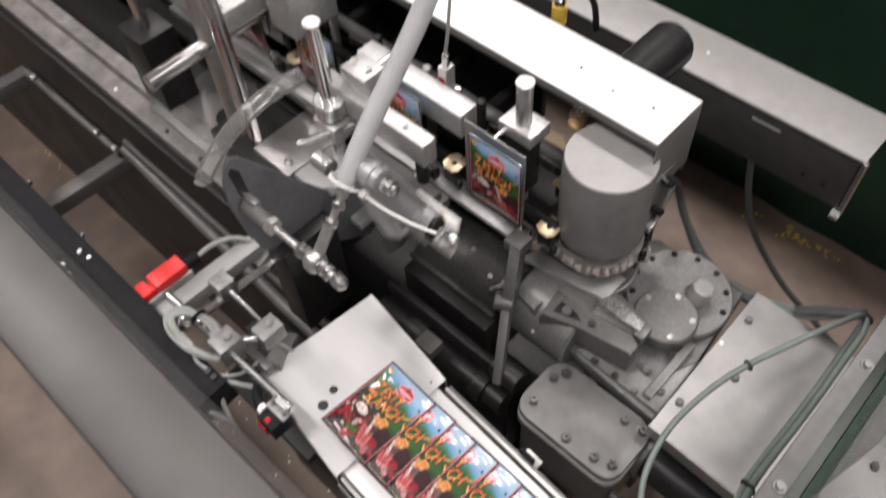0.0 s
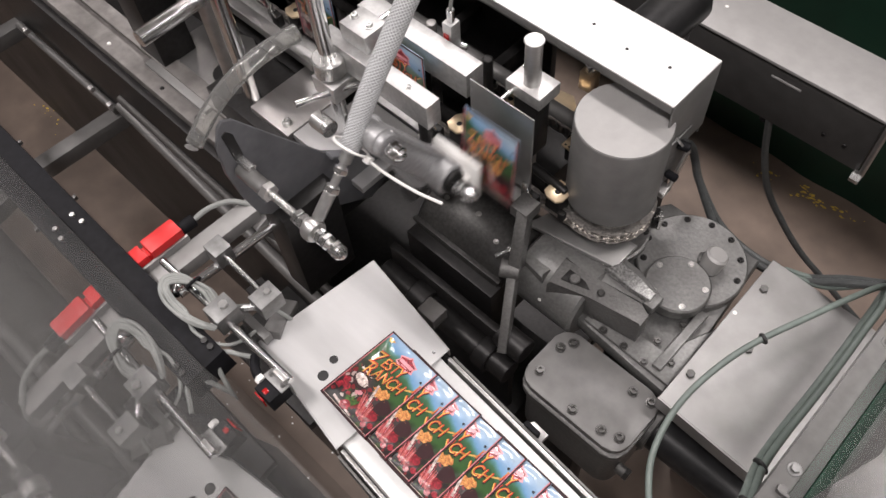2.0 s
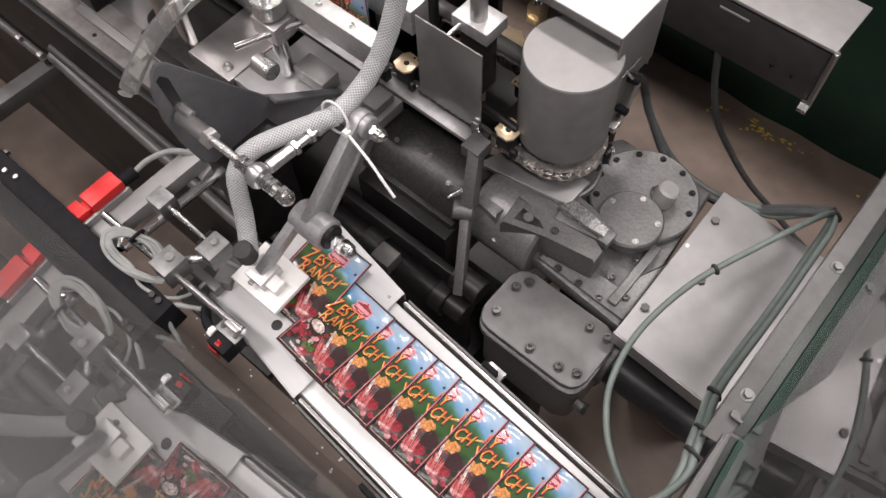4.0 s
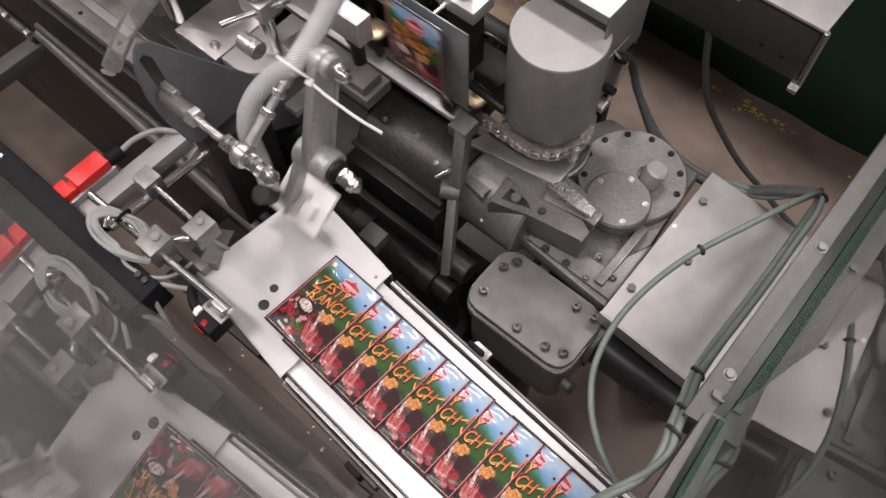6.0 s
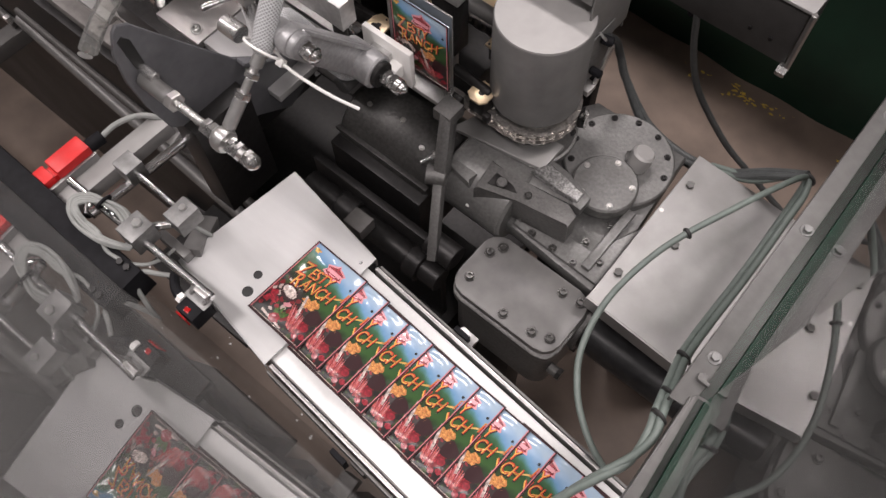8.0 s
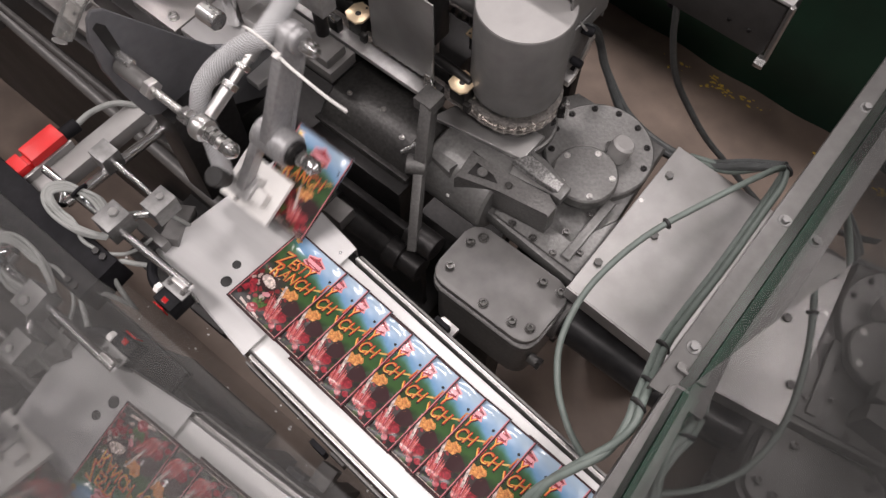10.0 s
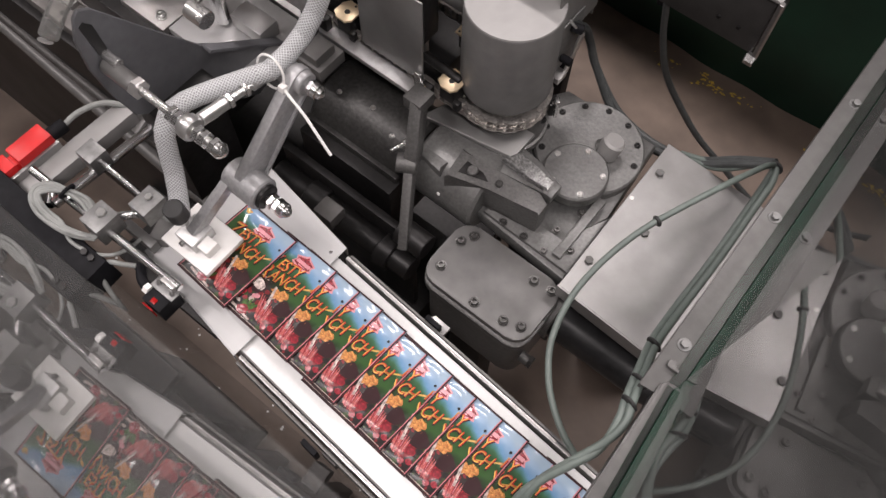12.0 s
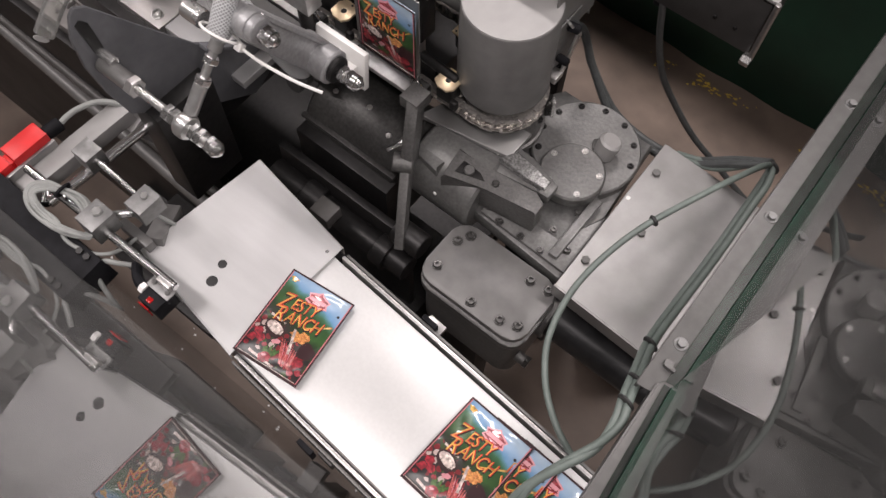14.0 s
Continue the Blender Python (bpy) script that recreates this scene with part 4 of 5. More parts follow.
def chain():
    """The pieces near the turret are parts of their own; the long runs are joined."""
    t = thing("roller_chain", None, "oiled double roller chain round the turret", "chain")
    lp = PITCH / 14
    outline = rounded(-lp * 0.82, lp * 0.82, -0.0055, 0.0055, 0.005, 3)
    me_out = finish(slab(outline, "z", -0.0011, 0.0011, 0), CHAINM, "link_plate")
    me_pin = finish(rod((0, 0, -0.013), (0, 0, 0.013), 0.0046, 10), CHAINM, "roller")
    rest = bmesh.new()
    for k in range(-232, 182):
        s = k * lp
        x, y, a = chain_place(s)
        x2, y2, a2 = chain_place(s + lp / 2)
        heights = (-0.0115, 0.0, 0.0115) if k % 2 else (-0.009, -0.0025, 0.009)
        if -0.62 < s < 0.36:
            o = new("roller", me_pin)
            o.parent, o.matrix_basis = t, pose(x, y, CH_Z)
            for z in heights:
                o = new("link_plate", me_out)
                o.parent, o.matrix_basis = t, pose(x2, y2, CH_Z + z, 0, 0, a2)
        else:
            c, sn = math.cos(radians(a2)), math.sin(radians(a2))
            for z in heights[::2]:
                slab([(x2 + c * u - sn * v, y2 + sn * u + c * v) for u, v in outline], "z", CH_Z + z - 0.0011, CH_Z + z + 0.0011, 0, rest)
            rod((x, y, CH_Z - 0.012), (x, y, CH_Z + 0.012), 0.0046, 6, rest)
    tagged(part("chain_run", rest, CHAINM, t), kind="stuff")


def gripper_proto():
    t = thing("chain_gripper", None, "brass-plated chain gripper with a spring clip", "gripper", "chain grippers")
    # origin on the chain, x along it, -y outwards
    part("plate", slab([(-0.020, -0.010), (-0.008, -0.018), (0.010, -0.018), (0.018, -0.008), (0.018, 0.022), (-0.012, 0.024), (-0.020, 0.012)], "z", 0.044, 0.049, 0.001), GOLD, t, "pale brass plate with a hole")
    part("hole", turned([(0, 0.0052), (0.0008, 0.0045)], (0.0, 0.001, 0.049), (0, 0, 1), 14), INK, t)
    for x in (0.004, 0.012):
        part("rivet", turned([(0, 0.0022), (0.001, 0.0018)], (x, 0.018, 0.049), (0, 0, 1), 8), DARK, t)
    part("bracket", box(-0.016, 0.014, -0.010, 0.016, 0.006, 0.044, 0.002), DARK, t)
    part("clip_arm", box(-0.044, -0.020, -0.032, -0.018, 0.012, 0.040, 0.003), DARK, t)
    part("clip_spring", cable([(-0.046, -0.022, 0.052), (-0.035, -0.032, 0.048), (-0.026, -0.030, 0.036), (-0.030, -0.020, 0.03), (-0.042, -0.022, 0.04)], 0.0024, 8), CHROME, t, "bent bright spring wire")
    part("clip_pad", box(-0.052, -0.040, -0.031, -0.026, 0.02, 0.06, 0.001), ZINC, t)
    part("clip_arm", box(0.018, 0.030, -0.020, -0.010, 0.012, 0.03, 0.003), DARK, t)
    return t


def grip_pose(s):
    x, y, a = chain_place(s)
    duck = min(1.0, max(0.0, s / 0.07))   # past the station they tuck in beneath the drum
    r = 1 - 0.30 * duck
    return pose(DX + (x - DX) * r if s > 0 else x, DY + (y - DY) * r if s > 0 else y, CH_Z - 0.030 * duck, 0, 0, a)


def cover():
    t = thing("chain_cover", None, "long pale sheet metal cover over the chain", "cover")
    # top near-white as lit from above, upright faces dark grey for their shade
    part("top", box(-2.0, -0.351, 0.741, 0.861, 1.197, 1.2, 0.001), COVERLIT, t, "cover top in its lit, near-white tone")
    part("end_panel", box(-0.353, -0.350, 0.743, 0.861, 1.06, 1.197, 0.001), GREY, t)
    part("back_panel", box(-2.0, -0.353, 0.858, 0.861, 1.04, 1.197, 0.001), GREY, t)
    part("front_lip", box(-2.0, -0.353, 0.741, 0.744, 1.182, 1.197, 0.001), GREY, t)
    for x, y in ((-0.54, 0.80), (-0.47, 0.79), (-0.40, 0.80)):
        part("rivet", turned([(0, 0.003), (0.001, 0.0025)], (x, y, 1.2), (0, 0, 1), 10), DARK, t)
    t2 = thing("guard_motor", None, "black cylindrical motor lying behind the chain cover", "motor")
    part("body", rod((-0.50, 0.875, 1.13), (-0.50, 1.02, 1.13), 0.044, 32, None, 0.003), SHAFTM, t2)
    part("flange", rod((-0.50, 0.862, 1.13), (-0.50, 0.875, 1.13), 0.052, 32), ZINC, t2)
    part("end_cap", rod((-0.50, 1.02, 1.13), (-0.50, 1.026, 1.13), 0.040, 32), DARK, t2)
    part("stand", box(-0.53, -0.47, 0.90, 0.99, 0.0, 1.09, 0.002), DARK, t2)
    # latch at the cover's end
    t3 = thing("cover_latch", None, "bent steel latch and cable gland at the cover's end", "latch")
    part("arm", bar((-0.345, 0.775, 1.10), (-0.335, 0.80, 1.06), 0.012, 0.004), ZINC, t3)
    part("arm", bar((-0.335, 0.80, 1.06), (-0.338, 0.775, 0.985), 0.014, 0.004, up=(1, 0, 0)), ZINC, t3)
    part("hook", box(-0.352, -0.334, 0.752, 0.776, 0.98, 0.992, 0.002), STEEL, t3)
    part("plate", box(-0.349, -0.3465, 0.760, 0.815, 1.0, 1.10, 0.001), CLAMPM, t3, "steel latch plate")
    part("gland", rod((-0.3465, 0.782, 1.085), (-0.33, 0.79, 1.08), 0.008), BLACK, t3)
    part("bolt", rod((-0.345, 0.765, 1.03), (-0.325, 0.765, 1.03), 0.007), BLACK, t3)


cover()


def back_row():
    """The dark machinery behind the chain under the cover."""
    t = thing("chain_guide", None, "dark steel chain guide and frame under the cover", "machine frame")
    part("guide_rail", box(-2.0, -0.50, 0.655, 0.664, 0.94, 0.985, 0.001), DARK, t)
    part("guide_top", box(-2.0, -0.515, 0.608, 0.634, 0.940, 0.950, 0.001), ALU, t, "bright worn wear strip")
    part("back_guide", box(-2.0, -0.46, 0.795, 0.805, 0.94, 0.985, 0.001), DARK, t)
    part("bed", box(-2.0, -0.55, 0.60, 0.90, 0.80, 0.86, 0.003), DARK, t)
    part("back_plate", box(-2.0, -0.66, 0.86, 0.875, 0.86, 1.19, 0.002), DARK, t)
    part("pipe", rod((-1.6, 0.73, 1.06), (-0.50, 0.73, 1.06), 0.013), GREY, t)
    part("pipe", rod((-1.6, 0.69, 1.03), (-0.66, 0.69, 1.03), 0.010), DARK, t)
    for k in range(7):
        x = -0.72 - 0.13 * k
        part("stay", box(x, x + 0.02, 0.70, 0.86, 1.0, 1.03, 0.002), DARK, t)
        part("post", rod((x + 0.05, 0.70, 0.86), (x + 0.05, 0.70, 1.12), 0.009), STEEL if k % 2 else DARK, t)
    t2 = thing("backstop_stand", None, "steel post in a bright clamp block holding a backing plate", "stand")
    part("post", rod((-0.553, 0.672, 0.86), (-0.553, 0.672, 1.25), 0.0135, 24), STEEL, t2)
    part("post_cap", rod((-0.553, 0.672, 1.25), (-0.553, 0.672, 1.253), 0.0155, 24), ALU, t2)
    part("clamp_block", box(-0.588, -0.520, 0.650, 0.700, 1.142, 1.166, 0.002), ALU, t2, "bright aluminium clamp block")
    part("clamp_screw", capscrew((-0.578, 0.692, 1.166), 0.006, 0.006), ZINC, t2)
    part("cross_rod", rod((-0.575, 0.62, 1.150), (-0.575, 0.66, 1.150), 0.0045), CHROME, t2)
    part("backing_plate", box(-0.632, -0.503, 0.617, 0.620, 0.985, 1.162, 0.001), SHEET, t2, "thin steel backing plate")
    part("lower_block", box(-0.575, -0.530, 0.655, 0.690, 1.02, 1.142, 0.003), DARK, t2)
    part("tail_rod", rod((-0.53, 0.655, 0.995), (-0.452, 0.652, 0.992), 0.0085), DARK, t2)
    t3 = thing("photo_sensor", None, "small grey sensor with a red lens on a cross rod", "sensor")
    part("body", box(-0.742, -0.722, 0.670, 0.692, 1.12, 1.175, 0.003), ALU, t3)
    part("lens", box(-0.738, -0.727, 0.6675, 0.670, 1.13, 1.155, 0.001), REDLENS, t3, "red lens")
    part("gland", rod((-0.732, 0.681, 1.175), (-0.732, 0.681, 1.20), 0.007), CHROME, t3)
    part("cable", cable([(-0.732, 0.681, 1.20), (-0.73, 0.69, 1.26), (-0.75, 0.72, 1.34), (-0.80, 0.75, 1.40)], 0.003, 8), CABLE, t3)
    part("rod", rod((-0.80, 0.655, 1.13), (-0.715, 0.700, 1.115), 0.006), CHROME, t3)
    t4 = thing("solenoid_block", None, "tan valve block with a chrome tip on a bracket", "valve")
    part("body", box(-0.556, -0.530, 0.80, 0.825, 1.05, 1.09, 0.004), GOLD, t4)
    part("tip", rod((-0.543, 0.812, 1.09), (-0.543, 0.812, 1.105), 0.009), CHROME, t4)
    part("bracket", slab([(-0.585, 0.76), (-0.535, 0.75), (-0.53, 0.77), (-0.555, 0.79), (-0.585, 0.785)], "z", 1.03, 1.038, 0.001), GOLD, t4)


back_row()


def seal_station():
    t = thing("seal_station", None, "bright seal bars on clamp blocks with round guide posts", "sealing unit")
    for y0, y1 in ((0.536, 0.566), (0.625, 0.665)):
        part("seal_bar", box(-0.90, -0.648, y0, y1, 1.10, 1.15, 0.002), ALU, t, "bright machined seal bar")
    part("clamp_block", box(-0.86, -0.80, 0.555, 0.605, 1.15, 1.185, 0.002), ALU, t)
    for x in (-0.85, -0.815):
        part("screw", capscrew((x, 0.58, 1.185), 0.006, 0.006), ZINC, t)
    for x in (-0.77, -0.70):
        part("screw", capscrew((x, 0.551, 1.15), 0.005, 0.004), ZINC, t)
    part("cross_rod", rod((-0.83, 0.60, 1.165), (-0.83, 0.72, 1.165), 0.005), CHROME, t)
    part("lower_bar", box(-0.90, -0.66, 0.54, 0.60, 0.93, 0.955, 0.003), GREY, t)
    part("pad", box(-0.84, -0.77, 0.52, 0.56, 0.955, 0.985, 0.003), SHEET, t)
    part("pad", box(-0.73, -0.67, 0.545, 0.59, 0.955, 0.975, 0.003), GREY, t)
    part("roller", rod((-0.665, 0.545, 1.05), (-0.665, 0.545, 1.10), 0.011), DARK, t)
    t2 = thing("guide_post", None, "round steel post in a split clamp collar on a bright table", "post")
    part("post", rod((-0.862, 0.520, 0.955), (-0.862, 0.520, 1.295), 0.0135, 24), CHROME, t2)
    part("post_cap", rod((-0.862, 0.520, 1.295), (-0.862, 0.520, 1.30), 0.0155, 24), ALU, t2)
    part("collar", rod((-0.862, 0.520, 1.10), (-0.862, 0.520, 1.135), 0.028, 28, None, 0.003), ZINC, t2)
    part("clamp", box(-0.885, -0.83, 0.495, 0.545, 1.06, 1.095, 0.003), ALU, t2)
    part("cross_rod", rod((-0.868, 0.44, 1.08), (-0.80, 0.60, 1.08), 0.006), CHROME, t2)
    part("knob", rod((-0.84, 0.455, 1.055), (-0.80, 0.455, 1.055), 0.016), ZINC, t2)
    t3 = thing("machine_table", None, "bright steel machine table plates", "table")
    part("plate", box(-1.04, -0.93, 0.44, 0.60, 0.935, 0.95, 0.002), STEEL, t3)
    part("plate", box(-0.927, -0.74, 0.45, 0.56, 0.935, 0.95, 0.002), PLATE, t3)
    for x, y in ((-1.06, 0.465), (-0.955, 0.46), (-0.74, 0.60)):
        part("bolt", capscrew((x, y, 0.95), 0.008, 0.009), ZINC, t3)
    part("frame", box(-1.16, -0.78, 0.42, 0.56, 0.85, 0.935, 0.004), DARK, t3)
    part("leg", box(-1.14, -1.08, 0.46, 0.52, 0.0, 0.85, 0.002), FRAME, t3)


seal_station()


TUBE_LINE = [(-0.773, 0.226, 1.25), (-0.773, 0.262, 1.28), (-0.772, 0.302, 1.302), (-0.765, 0.345, 1.32), (-0.755, 0.383, 1.33), (-0.750, 0.412, 1.331)]


def upstream():
    """The filling end, at the edge of the view."""
    t = thing("upstream_frame", None, "long dark steel machine frame with rails and braces", "machine frame")
    part("top_beam", box(-3.0, -0.90, 0.368, 0.425, 0.80, 0.862, 0.003), WORNBEAM, t, "worn grey top beam")
    part("top_strip", box(-3.0, -1.12, 0.418, 0.452, 0.863, 0.876, 0.002), WORNBEAM, t)
    part("inner_beam", box(-3.0, -1.16, 0.60, 0.65, 0.78, 0.84, 0.003), FRAME, t)
    part("side_panel", box(-3.0, -0.90, 0.350, 0.366, 0.0, 0.845, 0.002), DARK, t, "dark lower side panel")
    for x in (-2.6, -1.72, -0.96):
        part("leg", box(x, x + 0.05, 0.37, 0.42, 0.0, 0.80, 0.002), FRAME, t)
    for x in (-2.06, -1.575):
        part("cross_tube", bar((x, 0.36, 0.60), (x - 0.01, 0.02, 0.60), 0.042, 0.042, 0.003), GREY, t, "grey square cross tube")
    part("outer_tube", bar((-3.0, 0.02, 0.60), (-0.95, 0.02, 0.60), 0.042, 0.042, 0.003), FRAME, t)
    part("tie_rod", rod((-2.0, 0.335, 0.655), (-1.56, 0.340, 0.64), 0.010, 12), GREY, t)
    part("long_tube", rod((-1.55, 0.352, 0.655), (-0.75, 0.325, 0.62), 0.014, 14), GREY, t)
    part("long_tube", rod((-1.50, 0.348, 0.72), (-0.75, 0.338, 0.70), 0.010, 14), FRAME, t)
    for x in (-1.90, -1.60, -1.52):
        part("clip_bolt", hexnut((x, 0.33, 0.70), (0, -1, 0), 0.010, 0.012), STEEL, t)
    for x in (-1.5, -1.3, -1.18):
        part("rivet", turned([(0, 0.005), (0.002, 0.004)], (x, 0.385, 0.862), (0, 0, 1), 10), WHITE if x < -1.4 else DARK, t)
    part("mount_plate", slab([(-1.38, 0.40), (-1.17, 0.40), (-1.17, 0.56), (-1.26, 0.60), (-1.38, 0.56)], "z", 0.86, 0.872, 0.002), SHEET, t)
    part("plate_hole", rod((-1.22, 0.50, 0.872), (-1.22, 0.50, 0.874), 0.032), INK, t)
    part("side_plate", box(-1.60, -1.175, 0.655, 0.665, 0.84, 1.22, 0.003), CAST, t)
    for x in (-1.32, -1.24, -1.19):
        part("slot", box(x, x + 0.012, 0.652, 0.655, 1.0, 1.09, 0.001), INK, t)
    part("deck", box(-3.0, -1.3, 0.66, 0.90, 0.82, 0.86, 0.002), DARK, t)
    t2 = thing("filling_carriage", None, "chrome cross bar and posts under an aluminium carriage", "carriage")
    part("cross_bar", rod((-1.107, 0.325, 1.16), (-1.113, 0.64, 1.16), 0.015, 28), CHROME, t2)
    part("post", rod((-1.055, 0.46, 0.86), (-1.055, 0.46, 1.30), 0.0145, 24), CHROME, t2)
    part("post", rod((-1.11, 0.46, 0.86), (-1.11, 0.46, 1.30), 0.016, 24), STEEL, t2)
    part("carriage", box(-1.30, -1.07, 0.47, 0.66, 1.19, 1.23, 0.003), ALU, t2, "aluminium carriage plate")
    part("carriage_block", box(-1.05, -0.98, 0.56, 0.66, 1.17, 1.32, 0.003), ALU, t2)
    part("slide_rail", box(-1.5, -0.99, 0.575, 0.60, 0.955, 0.975, 0.002), SHEET, t2)
    for k in range(5):
        part("bolt", capscrew((-1.27 + 0.045 * k, 0.49, 1.23), 0.006, 0.006), ZINC, t2)
    part("column", rod((-1.20, 0.56, 1.23), (-1.20, 0.56, 1.55), 0.022, 24), CHROME, t2)
    part("actuator", box(-1.42, -1.33, 0.42, 0.50, 0.872, 1.06, 0.004), DARK, t2)
    part("actuator_rod", rod((-1.375, 0.46, 1.06), (-1.375, 0.46, 1.16), 0.012), CHROME, t2)
    t3 = thing("clear_tube", None, "open-ended clear plastic tube bending over the frame", "tube")
    bm = cable(TUBE_LINE, 0.0125, 28, None, 14)
    part("wall", bm, TUBE, t3)
    part("bore", turned([(0, 0.0095), (0.0004, 0.0092)], (-0.7763, 0.2211, 1.2438), (0, -0.65, -0.76), 16), LIGHTGREY, t3)


upstream()


# ---- gearbox and bed beside the conveyor ----
def gearbox():
    t = thing("gearbox", None, "cast grey gearbox with a rounded bolted lid", "gearbox")
    out = rounded(-0.346, -0.138, 0.412, 0.540, 0.030, 6)
    part("lid", slab(out, "z", 0.806, 0.82, 0.003), GREY, t, "satin grey lid with six bolts")
    part("case", slab(rounded(-0.341, -0.143, 0.417, 0.535, 0.027, 6), "z", 0.64, 0.8055, 0.004), CAST, t)
    part("case_rim", slab(rounded(-0.348, -0.136, 0.41, 0.542, 0.031, 6), "z", 0.776, 0.792, 0.003), CAST, t)
    for x, y in ((-0.324, 0.444), (-0.326, 0.500), (-0.314, 0.521), (-0.241, 0.4275), (-0.186, 0.4315), (-0.157, 0.441), (-0.188, 0.5185), (-0.155, 0.522)):
        part("bolt", capscrew((x, y, 0.82), 0.0072, 0.008), BOLT, t)
    part("foot", box(-0.32, -0.24, 0.47, 0.525, 0.0, 0.64, 0.003), DARK, t)
    part("output_shaft", rod((-0.14, 0.522, 0.745), (0.75, 0.522, 0.745), 0.036, 28), SHAFTM, t, "thick black shaft guard")
    part("drain_bolt", rod((-0.143, 0.437, 0.715), (-0.122, 0.437, 0.715), 0.010), CAST, t)
    part("drain_nut", hexnut((-0.126, 0.437, 0.715), (1, 0, 0), 0.012, 0.008), BOLT, t)
    part("shaft_collar", rod((-0.145, 0.522, 0.745), (-0.128, 0.522, 0.745), 0.044, 28), CAST, t)


gearbox()


def drive_bed():
    t = thing("drive_bed", None, "cast grey drive bed with a round flange and cam lever", "machine base")
    part("bed_plate", slab([(-0.372, 0.56), (-0.150, 0.545), (-0.150, 0.60), (-0.172, 0.86), (-0.36, 0.86), (-0.40, 0.80)], "z", 0.80, 0.832, 0.004), BED, t)
    part("round_flange", turned([(0, 0.096), (0.016, 0.096), (0.019, 0.093)], (-0.258, 0.772, 0.832), (0, 0, 1), 56), BED, t, "large round cast flange")
    for k in range(9):
        a = radians(10 + 30 * k)
        part("bolt", capscrew((-0.258 + 0.083 * math.cos(a), 0.772 + 0.083 * math.sin(a), 0.851), 0.0045, 0.004), DARK, t)
    part("bearing_cap", turned([(0, 0.056), (0.020, 0.056), (0.023, 0.053)], (-0.243, 0.704, 0.849), (0, 0, 1), 48), BED, t, "round grey bearing cap")
    for k in range(5):
        a = radians(25 + 72 * k)
        part("bolt", capscrew((-0.243 + 0.045 * math.cos(a), 0.704 + 0.045 * math.sin(a), 0.872), 0.004, 0.003), STEEL, t)
    part("filler_plug", rod((-0.228, 0.775, 0.851), (-0.222, 0.785, 0.89), 0.020, 24, None, 0.004), LIGHTGREY, t)
    part("filler_plug_neck", rod((-0.245, 0.775, 0.86), (-0.222, 0.785, 0.872), 0.013), CAST, t)
    part("step", slab([(-0.150, 0.555), (-0.325, 0.560), (-0.325, 0.60), (-0.19, 0.595), (-0.150, 0.70)], "z", 0.832, 0.842, 0.003), BED, t)
    part("ridge", bar((-0.182, 0.565, 0.845), (-0.182, 0.70, 0.845), 0.016, 0.012, 0.003), BED, t)
    for x, y in ((-0.318, 0.575), (-0.288, 0.563), (-0.245, 0.563), (-0.204, 0.562), (-0.209, 0.607), (-0.196, 0.66), (-0.17, 0.59)):
        part("bolt", capscrew((x, y, 0.842), 0.0055, 0.005), BOLT, t)
    # cam lever lying over the bed
    part("neck_top", slab([(-0.469, 0.655), (-0.382, 0.678), (-0.298, 0.670), (-0.249, 0.656), (-0.245, 0.624), (-0.344, 0.606), (-0.412, 0.608), (-0.41, 0.547), (-0.46, 0.554)], "z", 0.855, 0.895, 0.005), BED, t)
    part("cam_lever", slab([(-0.407, 0.604), (-0.35, 0.599), (-0.261, 0.618), (-0.236, 0.606), (-0.235, 0.579), (-0.328, 0.571), (-0.397, 0.542)], "z", 0.845, 0.903, 0.004), CAST, t, "dark worn cast lever")
    part("lever_recess", slab([(-0.385, 0.588), (-0.35, 0.586), (-0.335, 0.578), (-0.385, 0.562)], "z", 0.9032, 0.9045, 0.0005), DARK, t)
    part("lever_pad", slab([(-0.343, 0.626), (-0.326, 0.657), (-0.286, 0.649), (-0.251, 0.645), (-0.25, 0.624), (-0.289, 0.624)], "z", 0.895, 0.908, 0.003), SPECKLED, t, "scuffed speckled metal pad")
    part("pad_end", box(-0.256, -0.238, 0.618, 0.648, 0.885, 0.904, 0.003), BED, t)
    part("lever_bolt", rod((-0.366, 0.577, 0.9045), (-0.366, 0.577, 0.911), 0.009), CAST, t)
    part("lever_bolt", rod((-0.318, 0.585, 0.903), (-0.318, 0.585, 0.910), 0.006), BOLT, t)
    part("paint_spot", turned([(0, 0.004), (0.0006, 0.003)], (-0.353, 0.640, 0.895), (0, 0, 1), 10), WHITE, t)
    part("shaft_housing", rod((-0.468, 0.60, 0.832), (-0.335, 0.60, 0.832), 0.070, 36, None, 0.005), BED, t)
    part("housing_spot", turned([(0, 0.004), (0.0006, 0.003)], (-0.402, 0.533, 0.851), (0, -0.9, 0.3), 10), WHITE, t)
    part("neck", box(-0.455, -0.37, 0.62, 0.70, 0.80, 0.885, 0.006), BED, t)
    part("bridge", slab([(-0.50, 0.61), (-0.33, 0.64), (-0.33, 0.70), (-0.47, 0.69)], "z", 0.895, 0.905, 0.002), SHEET, t)
    part("pedestal", box(-0.36, -0.20, 0.74, 0.84, 0.0, 0.80, 0.004), DARK, t)


drive_bed()


